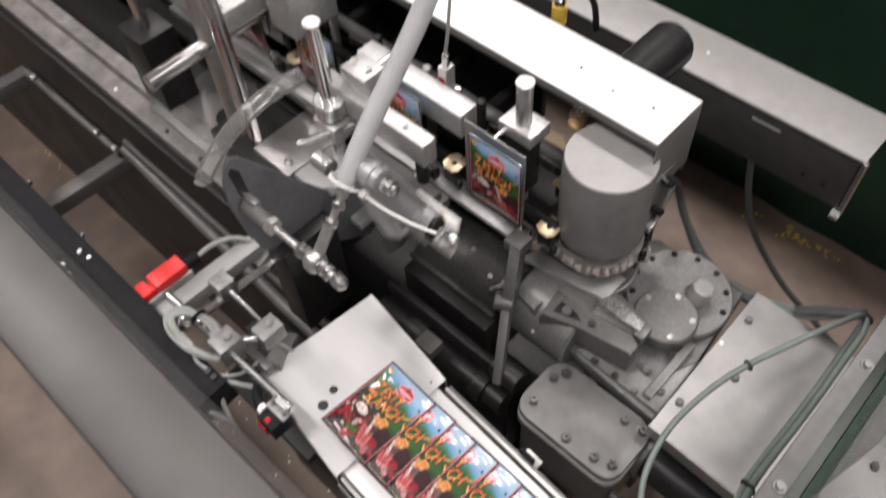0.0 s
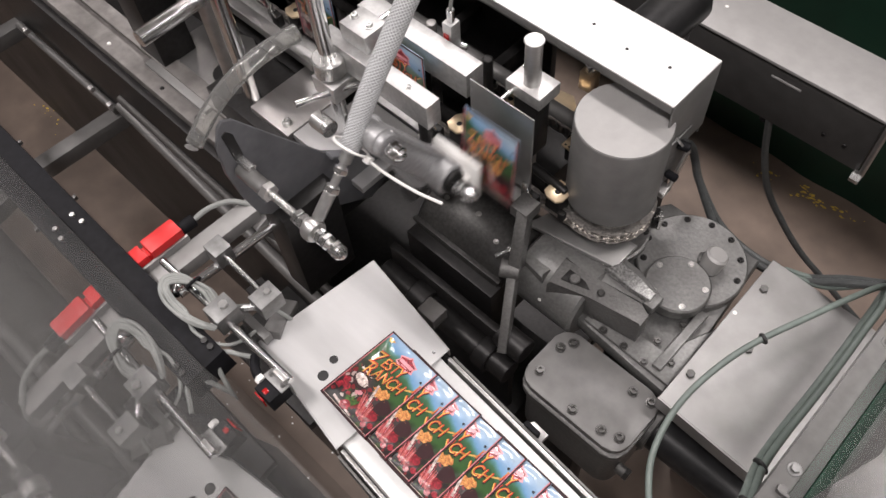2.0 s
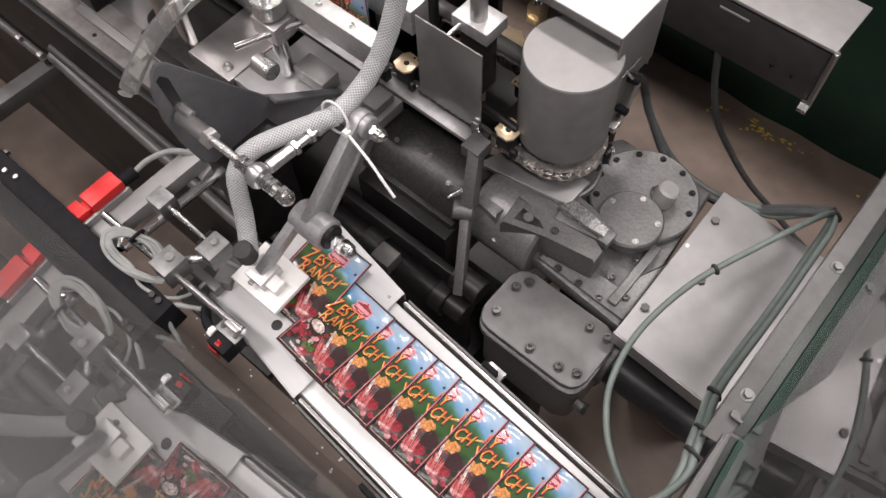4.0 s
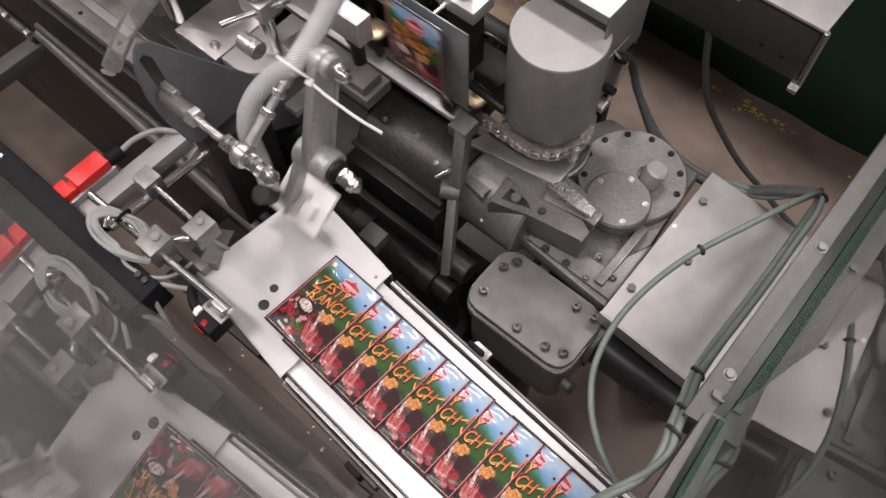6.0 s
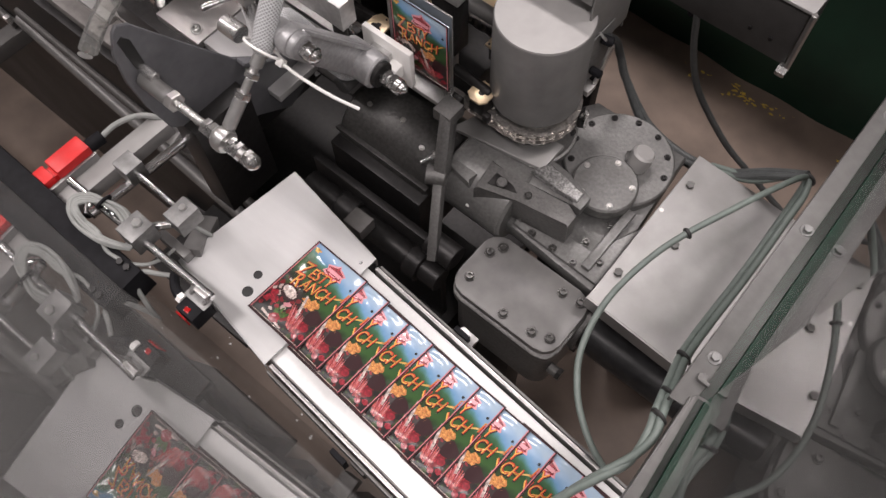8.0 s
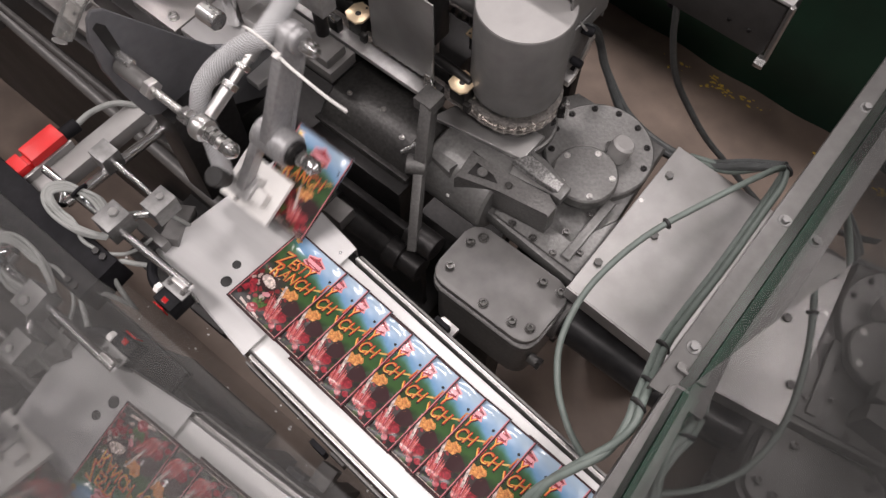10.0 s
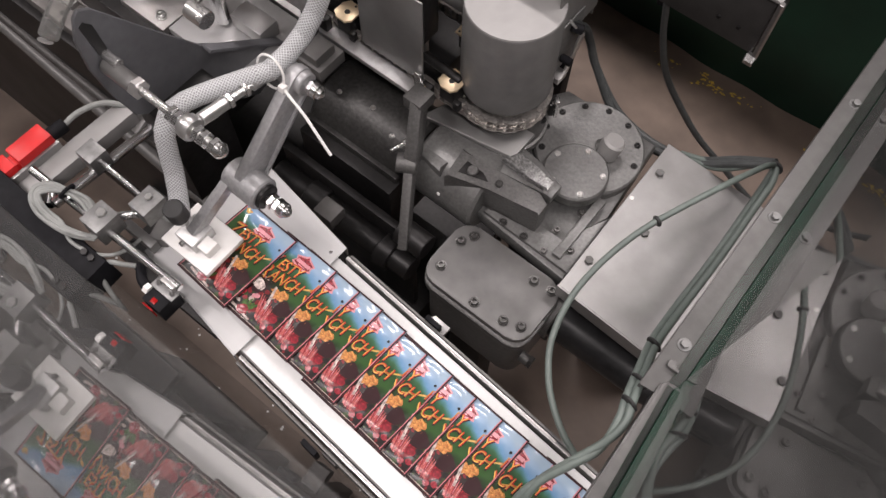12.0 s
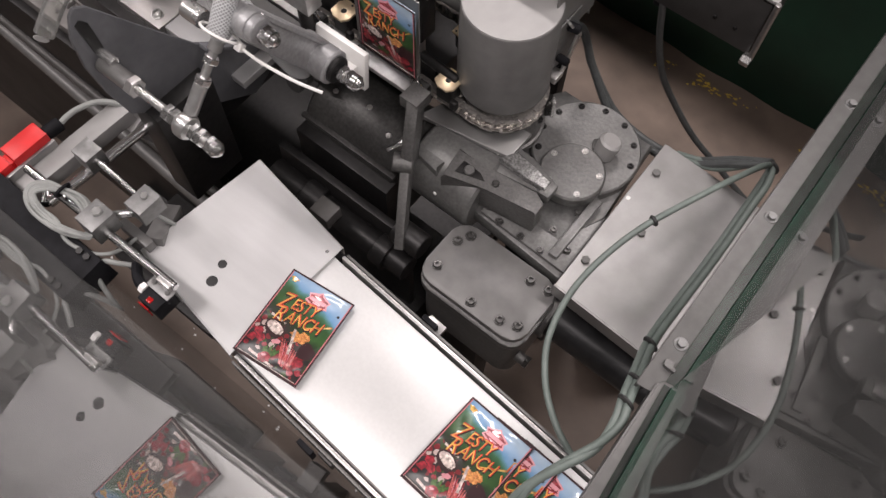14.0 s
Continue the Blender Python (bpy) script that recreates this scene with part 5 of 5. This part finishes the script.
def lower_works():
    """The dark drive below the swing arm."""
    t = thing("lower_drive", None, "dark drive housing and shafts in the shade below the arm", "machine base")
    # housing in a darker cast metal, the shade below the arm put into its colour
    part("housing", rod((-0.70, 0.605, 0.79), (-0.485, 0.605, 0.79), 0.084, 40, None, 0.008), SHADECAST, t, "dark rounded casting")
    part("housing_lip", bar((-0.70, 0.524, 0.822), (-0.485, 0.524, 0.822), 0.010, 0.008, 0.002), SHADECAST, t)
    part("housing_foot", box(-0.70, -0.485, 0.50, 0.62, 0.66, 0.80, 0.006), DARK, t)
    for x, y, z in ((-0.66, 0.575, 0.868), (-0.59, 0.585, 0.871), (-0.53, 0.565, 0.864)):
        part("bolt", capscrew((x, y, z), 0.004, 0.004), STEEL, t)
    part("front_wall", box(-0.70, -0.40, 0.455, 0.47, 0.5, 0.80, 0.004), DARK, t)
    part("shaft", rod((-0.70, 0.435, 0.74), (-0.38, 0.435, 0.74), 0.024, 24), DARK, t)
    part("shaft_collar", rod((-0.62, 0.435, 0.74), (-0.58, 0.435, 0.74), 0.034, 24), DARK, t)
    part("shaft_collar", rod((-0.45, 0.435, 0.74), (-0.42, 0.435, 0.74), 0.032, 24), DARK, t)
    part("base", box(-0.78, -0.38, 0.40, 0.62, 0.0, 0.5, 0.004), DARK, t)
    # black sheets added over the floor, for the deep shade under the machine
    part("base_tray", box(-1.15, -0.42, 0.30, 0.92, 0.26, 0.30, 0.004), DARK, t, "near-black sheet for the shade over the floor")
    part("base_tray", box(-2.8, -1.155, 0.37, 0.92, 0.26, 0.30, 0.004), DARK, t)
    part("lamp_box", box(-0.555, -0.515, 0.385, 0.42, 0.80, 0.83, 0.003), FRAME, t)
    t2 = thing("adjuster_lever", None, "upright slotted steel lever with a square head", "lever")
    part("bar", bar((-0.483, 0.585, 0.990), (-0.456, 0.532, 0.895), 0.036, 0.020, 0.002, up=(1, 0.3, 0)), CAST, t2)
    part("lower_bar", bar((-0.458, 0.530, 0.90), (-0.402, 0.440, 0.79), 0.024, 0.016, 0.002, up=(1, 0.3, 0)), CAST, t2)
    part("clevis", rod((-0.476, 0.516, 0.898), (-0.446, 0.532, 0.898), 0.017, 22), CAST, t2)
    part("head", box(-0.503, -0.468, 0.568, 0.604, 0.975, 1.0, 0.002), CAST, t2)
    part("slot", bar((-0.484, 0.564, 0.965), (-0.474, 0.546, 0.932), 0.006, 0.007, 0, up=(1, 0.3, 0)), INK, t2)
    part("pinch_bolt", rod((-0.494, 0.522, 0.905), (-0.472, 0.552, 0.925), 0.0045), CHROME, t2)
    part("pinch_nut", hexnut((-0.480, 0.541, 0.918), (0.5, 0.7, 0.45), 0.008, 0.006), ZINC, t2)
    part("foot", rod((-0.43, 0.465, 0.79), (-0.37, 0.465, 0.79), 0.024, 24), DARK, t2)


lower_works()


def slope_plate():
    t = thing("side_cover_plate", None, "wide flat grey steel cover plate screwed down", "plate")
    part("sheet", slab([(-0.153, 0.858), (-0.148, 0.522), (0.062, 0.513), (0.062, 0.849)], "z", 0.8565, 0.86, 0.001), SHEET, t, smooth=False)
    part("edge", bar((-0.149, 0.521, 0.842), (0.062, 0.512, 0.842), 0.003, 0.034, 0), SHEET, t)
    for x, y in ((-0.133, 0.796), (-0.134, 0.586), (-0.091, 0.684)):
        part("bolt", hexnut((x, y, 0.86), (0, 0, 1), 0.0075, 0.006), CAST, t)
    part("spot", turned([(0, 0.004), (0.0006, 0.003)], (-0.144, 0.727, 0.86), (0, 0, 1), 10), WHITE, t)
    part("pedestal", box(-0.12, 0.055, 0.77, 0.84, 0.0, 0.8562, 0.003), DARK, t)


slope_plate()


def trunk():
    """The long grey cabinet behind the machine."""
    t = thing("long_cabinet", pose(0.014, 0.004, 0), "long grey metal cabinet with a pale top on bolted feet", "cabinet")
    # body coloured far darker than the lid, with the shade of its upright sides
    part("body", box(-2.4, -0.17, 1.222, 1.352, 0.745, 0.892, 0.003), CABSHADE, t)
    part("top", box(-2.41, -0.162, 1.216, 1.358, 0.893, 0.9, 0.002), LIGHTGREY, t, "grey lid in its lit tone")
    part("handle_slot", box(-0.40, -0.335, 1.219, 1.222, 0.86, 0.864, 0.0005), LIGHTGREY, t)
    for x in (-0.26, -0.215):
        part("stud", turned([(0, 0.005), (0.003, 0.004)], (x, 1.222, 0.79), (0, -1, 0), 10), DARK, t)
    part("corner_hinge", rod((-0.160, 1.215, 0.745), (-0.160, 1.215, 0.90), 0.006), STEEL, t)
    part("corner_bolt", hexnut((-0.175, 1.212, 0.742), (1, 0, 0), 0.013, 0.02), ZINC, t)
    for z in (0.76, 0.80, 0.84, 0.88):
        part("hinge_screw", capscrew((-0.166, 1.24, z), 0.005, 0.004, None, (1, 0, 0)), ZINC, t)
    for x in (-2.2, -1.35, -0.62):
        part("leg", box(x - 0.02, x + 0.02, 1.31, 1.35, 0.0, 0.745, 0.002), BLACK, t)
    part("rivet", turned([(0, 0.004), (0.001, 0.003)], (-0.56, 1.29, 0.9), (0, 0, 1), 10), WHITE, t)
    part("cable_gland", rod((-0.385, 1.235, 0.745), (-0.385, 1.235, 0.73), 0.010), BLACK, t)
    t2 = thing("cabinet_cable", None, "dark cable hanging from the cabinet to the floor", "cable")
    part("jacket", cable([(-0.361, 1.235, 0.75), (-0.357, 1.236, 0.73), (-0.3424, 1.25, 0.627), (-0.310, 1.268, 0.51), (-0.2525, 1.29, 0.407), (-0.185, 1.315, 0.31), (-0.108, 1.34, 0.232), (0.0, 1.37, 0.13), (0.15, 1.40, 0.03), (0.5, 1.43, 0.01)], 0.008, 10), CABLEDARK, t2)
    t2 = thing("latch_cable", None, "dark grey cable bundle dropping beside the drum", "cable")
    for k in range(2):
        part("jacket", cable([(-0.340, 0.79, 1.085), (-0.345, 0.835, 1.03), (-0.342, 0.862, 0.97), (-0.329, 0.882, 0.9), (-0.265, 0.880 + 0.012 * k, 0.81), (-0.175, 0.872 + 0.012 * k, 0.80), (-0.10, 0.865 + 0.01 * k, 0.84), (-0.04, 0.866 + 0.01 * k, 0.90), (0.010, 0.868 + 0.006 * k, 0.945)], 0.007, 10), CABLEDARK, t2)
    t3 = thing("yellow_connector", None, "small yellow cable connector above the cover", "connector")
    part("body", rod((-0.668, 0.905, 1.16), (-0.668, 0.905, 1.20), 0.014), YELLOW, t3)
    part("collar", rod((-0.668, 0.905, 1.20), (-0.668, 0.905, 1.215), 0.011), CHROME, t3)
    part("cable", cable([(-0.668, 0.905, 1.215), (-0.663, 0.91, 1.24), (-0.633, 0.915, 1.25), (-0.608, 0.92, 1.22), (-0.598, 0.92, 1.17)], 0.006, 8), BLACK, t3)


trunk()


# ---- sensor bracket beside the plate ----
def sensor_bracket():
    t = thing("square_beam", None, "grey square cross beam beside the transfer plate", "beam")
    part("tube", bar((-0.876, 0.305, 0.915), (-0.880, 0.070, 0.915), 0.036, 0.030, 0.002), LIGHTGREY, t)
    part("support", bar((-0.865, 0.30, 0.90), (-0.865, 0.34, 0.80), 0.036, 0.03, 0.002, up=(1, 0, 0)), LIGHTGREY, t)
    t = thing("safety_switch", None, "two red safety switch bodies with black cable glands", "switch")
    part("body", box(-0.935, -0.900, 0.118, 0.182, 0.925, 0.962, 0.005), RED, t, "bright red plastic body")
    part("body", box(-0.938, -0.905, 0.074, 0.112, 0.925, 0.955, 0.005), RED, t)
    part("joint", box(-0.930, -0.908, 0.112, 0.118, 0.93, 0.95, 0.001), RED, t)
    part("gland", rod((-0.917, 0.182, 0.943), (-0.915, 0.212, 0.943), 0.012, 14), BLACK, t)
    part("cable", cable([(-0.915, 0.21, 0.943), (-0.912, 0.24, 0.948), (-0.90, 0.275, 0.945), (-0.88, 0.30, 0.93), (-0.84, 0.33, 0.90)], 0.005, 10), CABLE, t)
    part("mount", bar((-0.898, 0.075, 0.92), (-0.898, 0.185, 0.92), 0.006, 0.05, 0.001), SHEET, t)
    t = thing("sensor_stand", None, "chrome rods joined by clamp blocks holding a sensor", "stand")
    part("cross_rod", rod((-0.799, 0.335, 0.945), (-0.812, 0.105, 0.945), 0.0085), CHROME, t)
    part("main_rod", rod((-0.866, 0.121, 0.972), (-0.547, 0.128, 0.972), 0.0066), CHROME, t)
    part("thin_rod", rod((-0.800, 0.196, 0.978), (-0.680, 0.194, 0.978), 0.0052), CHROME, t)
    part("clamp", box(-0.824, -0.790, 0.180, 0.212, 0.955, 0.992, 0.002), CLAMPM, t)
    part("clamp", box(-0.728, -0.690, 0.108, 0.150, 0.955, 0.996, 0.002), CLAMPM, t, "aluminium clamp block with a bolt")
    part("clamp_bolt", hexnut((-0.709, 0.135, 0.996), (0, 0, 1), 0.008, 0.005), ZINC, t)
    part("clamp_bolt", hexnut((-0.709, 0.107, 0.968), (0, -1, 0), 0.007, 0.006), ZINC, t)
    part("clamp", box(-0.696, -0.662, 0.170, 0.212, 0.955, 0.99, 0.002), CLAMPM, t)
    part("clamp_bolt", hexnut((-0.680, 0.197, 0.99), (0, 0, 1), 0.006, 0.004), ZINC, t)
    part("short_rod", rod((-0.705, 0.15, 0.968), (-0.685, 0.172, 0.968), 0.006), CHROME, t)
    part("stub_rod", rod((-0.838, 0.124, 0.94), (-0.818, 0.10, 0.94), 0.008), CHROME, t)
    part("rail", box(-0.72, -0.655, 0.15, 0.165, 0.90, 0.925, 0.002), GREY, t)
    part("rail", bar((-0.66, 0.165, 0.91), (-0.70, 0.23, 0.88), 0.03, 0.02, 0.002), GREY, t)
    t = thing("label_sensor", None, "grey photo sensor with a red lens and white nut", "sensor")
    part("channel_back", box(-0.588, -0.545, 0.122, 0.125, 0.925, 0.966, 0.001), CLAMPM, t, "bent steel sensor channel")
    part("channel_top", box(-0.588, -0.545, 0.106, 0.1218, 0.963, 0.966, 0.001), CLAMPM, t)
    for x in (-0.580, -0.553):
        part("screw", capscrew((x, 0.115, 0.966), 0.003, 0.003), CAST, t)
    part("body", box(-0.584, -0.548, 0.084, 0.1216, 0.927, 0.9625, 0.003), BLACK, t, "black sensor body")
    part("lens", slab([(-0.580, 0.935), (-0.560, 0.935), (-0.560, 0.958), (-0.580, 0.958)], "y", 0.0795, 0.082, 0.0005), REDLENS, t, "red lens")
    part("lens_window", box(-0.571, -0.562, 0.088, 0.096, 0.9625, 0.9635, 0.0005), REDLENS, t, "red lens window")
    part("nut", hexnut((-0.586, 0.10, 0.956), (-1, 0, 0), 0.0085, 0.009), WHITE, t)
    part("gland", cable([(-0.59, 0.10, 0.955), (-0.61, 0.105, 0.953), (-0.63, 0.12, 0.95)], 0.008, 10), BLACK, t)
    part("cable", cable([(-0.628, 0.118, 0.95), (-0.65, 0.105, 0.95), (-0.672, 0.09, 0.95), (-0.668, 0.07, 0.93), (-0.64, 0.06, 0.86)], 0.004, 10), CABLE, t)
    part("hanger", box(-0.575, -0.55, 0.118, 0.126, 0.94, 0.98, 0.001), STEEL, t)
    t = thing("cable_coil", None, "coiled light grey cable tied in the middle", "cable")
    for k in range(5):
        g = 0.0034 * (k - 2) + 0.0012 * math.sin(3 * k)
        h = 0.003 * math.cos(2.3 * k)
        pts = [(-0.722, 0.128 + g, 0.985), (-0.748, 0.134 + 0.9 * g, 0.992 + h), (-0.775, 0.127 + 0.6 * g, 0.997 + h), (-0.800 - 0.5 * g, 0.118 + 0.9 * g, 0.995), (-0.815 - 1.2 * g, 0.103 + 0.4 * g, 0.992),
               (-0.809 - 1.2 * g, 0.090 - 0.5 * g, 0.988), (-0.786 - 0.4 * g, 0.083 - g, 0.985 - h), (-0.752, 0.084 - 0.9 * g, 0.982), (-0.724, 0.092 - 0.8 * g, 0.980 + h), (-0.700, 0.106 - 0.5 * g, 0.972)]
        if k == 0:   # one turn sags wider
            pts[-2:] = [(-0.727, 0.079, 0.970), (-0.695, 0.086, 0.962), (-0.674, 0.102, 0.955), (-0.668, 0.125, 0.945), (-0.675, 0.150, 0.93)]
        part("turn", cable(pts, 0.0030, 8, None, 6), CABLE, t)
    part("tie", cable([(-0.776 + 0.004 * math.cos(a), 0.127 + 0.012 * math.sin(a), 0.996 + 0.010 * math.cos(a)) for a in [k * math.pi / 5 for k in range(11)]], 0.003, 6), BLACK, t)
    part("tail", cable([(-0.72, 0.13, 0.98), (-0.70, 0.16, 0.97), (-0.69, 0.19, 0.94), (-0.66, 0.21, 0.90)], 0.0034, 8), CABLE, t)


sensor_bracket()


# ---- guards ----
def guard_left():
    """An open guard door leaning out beside the plate: black foot rail, clear pane, grey head rail."""
    m = pose(0, 0.052, 0.95, 6.0)   # pane in the x-z plane of this space
    t = thing("guard_door", m, "clear guard door in a black bolted frame", "guard door")
    part("lower_pane", box(-0.95, 0.4, -0.002, 0.002, -0.93, -0.0455, 0), DUSTYPANE, t, "clear plastic pane down to the floor", smooth=False).visible_shadow = False
    part("pane", box(-2.2, 0.4, -0.002, 0.002, -0.045, 1.055, 0), DUSTYPANE, t, "clear plastic pane", smooth=False).visible_shadow = False
    part("foot_rail", box(-2.2, -0.665, 0.0025, 0.040, -0.048, 0.012, 0.002), BLACK, t, "black foot rail")
    part("head_rail", box(-2.2, 0.4, -0.0035, 0.0105, 1.056, 1.066, 0.003), FRAME, t, "grey head rail")
    for x, z in ((-1.11, 0.06), (-1.30, 0.06)):
        part("bolt", hexnut((x, 0.040, z - 0.065), (0, 1, 0), 0.006, 0.007), BOLT, t)
    for x, y in ((-1.065, 0.016), (-1.040, 0.020)):
        part("bolt", hexnut((x, y + 0.004, 0.012), (0, 0, 1), 0.005, 0.005), STEEL, t)
    for x in (-0.70, -0.685):
        part("bolt", hexnut((x, 0.03, 0.012), (0, 0, 1), 0.006, 0.004), DARK, t)
    return t


guard_left()


def guard_right():
    """The hinged guard across the outfeed: steel foot rail and clear pane with a green cut edge."""
    t = thing("outfeed_guard", None, "clear guard panel with green edge on a steel rail", "guard panel")
    part("rail", bar((0.036, 0.368, 1.094), (0.033, 1.30, 1.094), 0.004, 0.050, 0.001), RAIL, t)
    part("rail_flange", slab([(0.035, 0.366), (0.086, 0.372), (0.084, 1.30), (0.031, 1.30)], "z", 1.116, 1.12, 0.0012), RAIL, t, "flat steel rail flange")
    part("rail_lower", slab([(0.0555, 0.381), (0.060, 0.387), (0.090, 0.392), (0.120, -0.1), (0.0715, -0.1), (0.0604, 0.228)], "z", 1.122, 1.126, 0.0015), RAIL, t, "overlapping steel rail end")
    part("rail_lower_side", bar((0.0545, 0.381, 1.102), (0.0705, -0.1, 1.102), 0.003, 0.046, 0.001), RAIL, t)
    # two upright panes stand on the flanges; a green strip beside each paints its edge glow
    for m, y0, y1, w in ((pose(0.075, 0.65, 1.1205, 0, 3.18, 0.5), -0.262, 0.65, 0.016), (pose(0.071, 0.385, 1.1265, 0, 3.18, 4.6), -0.60, -0.002, 0.010)):
        part("pane", box(-0.002, 0.002, y0, y1, 0.0075, 1.6, 0), PANE, t, "clear plastic pane", m, False).visible_shadow = False
        part("pane_foot", box(-0.0020, 0.0020, y0, y1, 0.0003, 0.0073, 0), PANELINE, t, "dark green cut edge", m)
        part("pane_edge", box(-w, -0.0024, y0, y1, 0.0003, 0.0015, 0), EDGEGLOW, t, "translucent green strip for the pane edge's glow", m, False)
    for y in (0.6615, 0.440, 0.89, 1.11):
        part("washer", turned([(0, 0.0095), (0.0012, 0.0085)], (0.0505, y, 1.12), (0, 0, 1), 20), CLAMPM, t)
        part("bolt", hexnut((0.0505, y, 1.1212), (0, 0, 1), 0.0058, 0.005), CLAMPM, t)
    part("clip", hexnut((0.052, 0.4075, 1.12), (0, 0, 1), 0.0065, 0.008), CAST, t)
    part("clip_tab", box(0.049, 0.063, 0.402, 0.406, 1.12, 1.128, 0.001), CAST, t)
    t2 = thing("rail_cables", None, "grey-green cables tied along the guard rail", "cable")
    for k, (dx, dz) in enumerate(((0.005, 0.0), (-0.003, -0.006))):
        part("jacket", cable([(-0.13, 0.865 + 0.01 * k, 0.83), (-0.060, 0.862 + 0.01 * k, 0.87), (-0.015, 0.868 + 0.006 * k, 0.92), (0.010, 0.868, 0.945), (0.018 + dx, 0.835, 0.95 + dz), (0.0195 + dx, 0.774, 0.95 + dz), (0.021 + dx, 0.70, 0.95 + dz), (0.021 + dx, 0.628, 0.955 + dz), (0.0195 + dx, 0.545, 0.97 + dz),
                              (0.0205 + dx, 0.470, 1.01 + dz), (0.028 + dx, 0.398, 1.08 + dz), (0.0353 + dx, 0.350, 1.105 + dz), (0.043 + dx, 0.3225, 1.102 + dz), (0.042, 0.2876 + dx, 1.085 + dz), (0.0245, 0.2517 + dx, 1.062), (0.0089, 0.2198 + 0.5 * dx, 1.04), (0.004 - dx, 0.19, 1.015), (0.01 - 2 * dx, 0.13, 0.95), (0.03, 0.0, 0.7)], 0.0055, 12), CABLEGREEN, t2)
    for x, y, z in ((0.014, 0.864, 0.946), (0.022, 0.462, 1.015), (0.033, 0.378, 1.09), (0.038, 0.342, 1.105)):
        part("tie", rod((x, y, z), (x + 0.001, y + 0.004, z), 0.0125, 14), RUBBER, t2)
    t3 = thing("loop_cable", None, "single grey-green cable looping over the gearbox", "cable")
    part("jacket", cable([(0.010, 0.868, 0.948), (-0.005, 0.815, 0.985), (-0.042, 0.702, 1.02), (-0.089, 0.60, 0.99), (-0.108, 0.497, 0.97), (-0.097, 0.416, 0.95), (-0.065, 0.364, 0.93), (-0.024, 0.329, 0.92), (0.017, 0.309, 0.91), (0.08, 0.30, 0.86)], 0.0049, 12), CABLEGREEN, t3)
    part("tie", rod((-0.074, 0.636, 1.0), (-0.0763, 0.631, 0.999), 0.009, 12), RUBBER, t3)


guard_right()


# ---- chain and what it carries ----
chain()
GRIP0 = gripper_proto()
STATION = -0.464 - DX          # the gripper downstream of the pouch at rest
N_CYCLES = 10
INDEX_A, INDEX_B = 0.84, 1.10  # the chain moves on within each cycle


def indexed(t):
    """How many steps the chain has gone since the start."""
    s = t - PICK0
    n = math.floor(s / CYCLE)
    u = min(1, max(0, (s - n * CYCLE - INDEX_A) / (INDEX_B - INDEX_A)))
    return n + u * u * (3 - 2 * u) + 1


START = indexed(0)
GRIPS = []
for k in range(-N_CYCLES - 5, 3):
    GRIPS.append((copy_thing(GRIP0, grip_pose(STATION + PITCH * k)), STATION + PITCH * k))
for o in (GRIP0, *GRIP0.children_recursive):
    bpy.data.objects.remove(o)

PROTO = make_pouch()
LAYER = 0.047


def belt_advance(t):
    """How far the belt has run: one short step a cycle, and one long run near the end."""
    total = 0.0
    for n in range(-14, N_CYCLES):
        a = PICK0 + n * CYCLE + 0.865
        u = min(1, max(0, (t - a) / 0.10))
        step = LAYER if n != 7 else 0.05
        total += step * u * u * (3 - 2 * u)
    run = [(12.4, 0.0), (12.5, 0.013), (12.6, 0.034), (12.7, 0.059), (12.8, 0.088), (12.9, 0.138), (13.0, 0.171), (13.1, 0.203), (13.2, 0.229), (13.3, 0.276), (13.4, 0.312), (13.55, 0.340), (14.0, 0.340)]
    for (t0, d0), (t1, d1) in zip(run, run[1:]):
        if t0 <= t <= t1:
            return total + d0 + (d1 - d0) * (t - t0) / (t1 - t0)
    return total + (0.340 if t > 14 else 0.0)


def laid_pose(n, t, last=False):
    """Pouch n on the plate and belt at t, shingled on the one before it."""
    release = PICK0 + n * CYCLE + 0.79
    d = belt_advance(t) - belt_advance(release)
    rng = random.Random(100 + n)
    y0 = 0.232 + rng.uniform(-0.003, 0.003)
    u = min(1, d / 0.045)
    x = -0.553 + d + 0.036 * u
    z, tilt, turn = 0.9115, -5.4, -4.0 + rng.uniform(-1.5, 1.5)
    y = y0 - 0.055 * d
    if last:
        u = min(1, d / 0.05)
        x, y, z, tilt, turn = -0.553 + 0.153 * u, 0.226 - 0.024 * u, 0.9075, 0.0, -4.0 + 14.0 * math.sin(u * math.pi / 2) - 3.0 * max(0, u - 0.9) * 10
    return pose(x, y, z, 0, tilt, turn)


POUCHES = []
for n in range(-13, N_CYCLES + 3):
    POUCHES.append((n, copy_thing(PROTO, pose(0, 0, 0))))
for o in (PROTO, *PROTO.children_recursive):
    bpy.data.objects.remove(o)


def pouch_pose(n, t):
    pick, drop = PICK0 + n * CYCLE, PICK0 + n * CYCLE + 0.79
    if t < pick:
        return pose(-0.553 - PITCH * (n + 1 - indexed(t)), 0.603, 1.085, 90)
    if t < drop:
        return arm_pose(swing(t)) @ HELD
    return laid_pose(n, t, n == 8)


for n, ob in POUCHES:
    ob.matrix_world = pouch_pose(n, 0)


# ---- what moves ----
def motions():
    ticks = [k / 20 for k in range(281)]
    walk(ARM, [(t, arm_pose(swing(t))) for t in ticks])
    walk(LINK, [(t, pose(0, S_Y, S_Z, between(CRANK, swing(t)))) for t in ticks])
    for k, ob in enumerate(HOSES):
        walk(ob, [(t, hose_pose(swing(t), k)) for t in ticks])
    for ob, s in GRIPS:
        walk(ob, [(t, grip_pose(s + PITCH * (indexed(t) - START))) for t in ticks])
    for n, ob in POUCHES:
        walk(ob, [(t, pouch_pose(n, t)) for t in ticks])


motions()
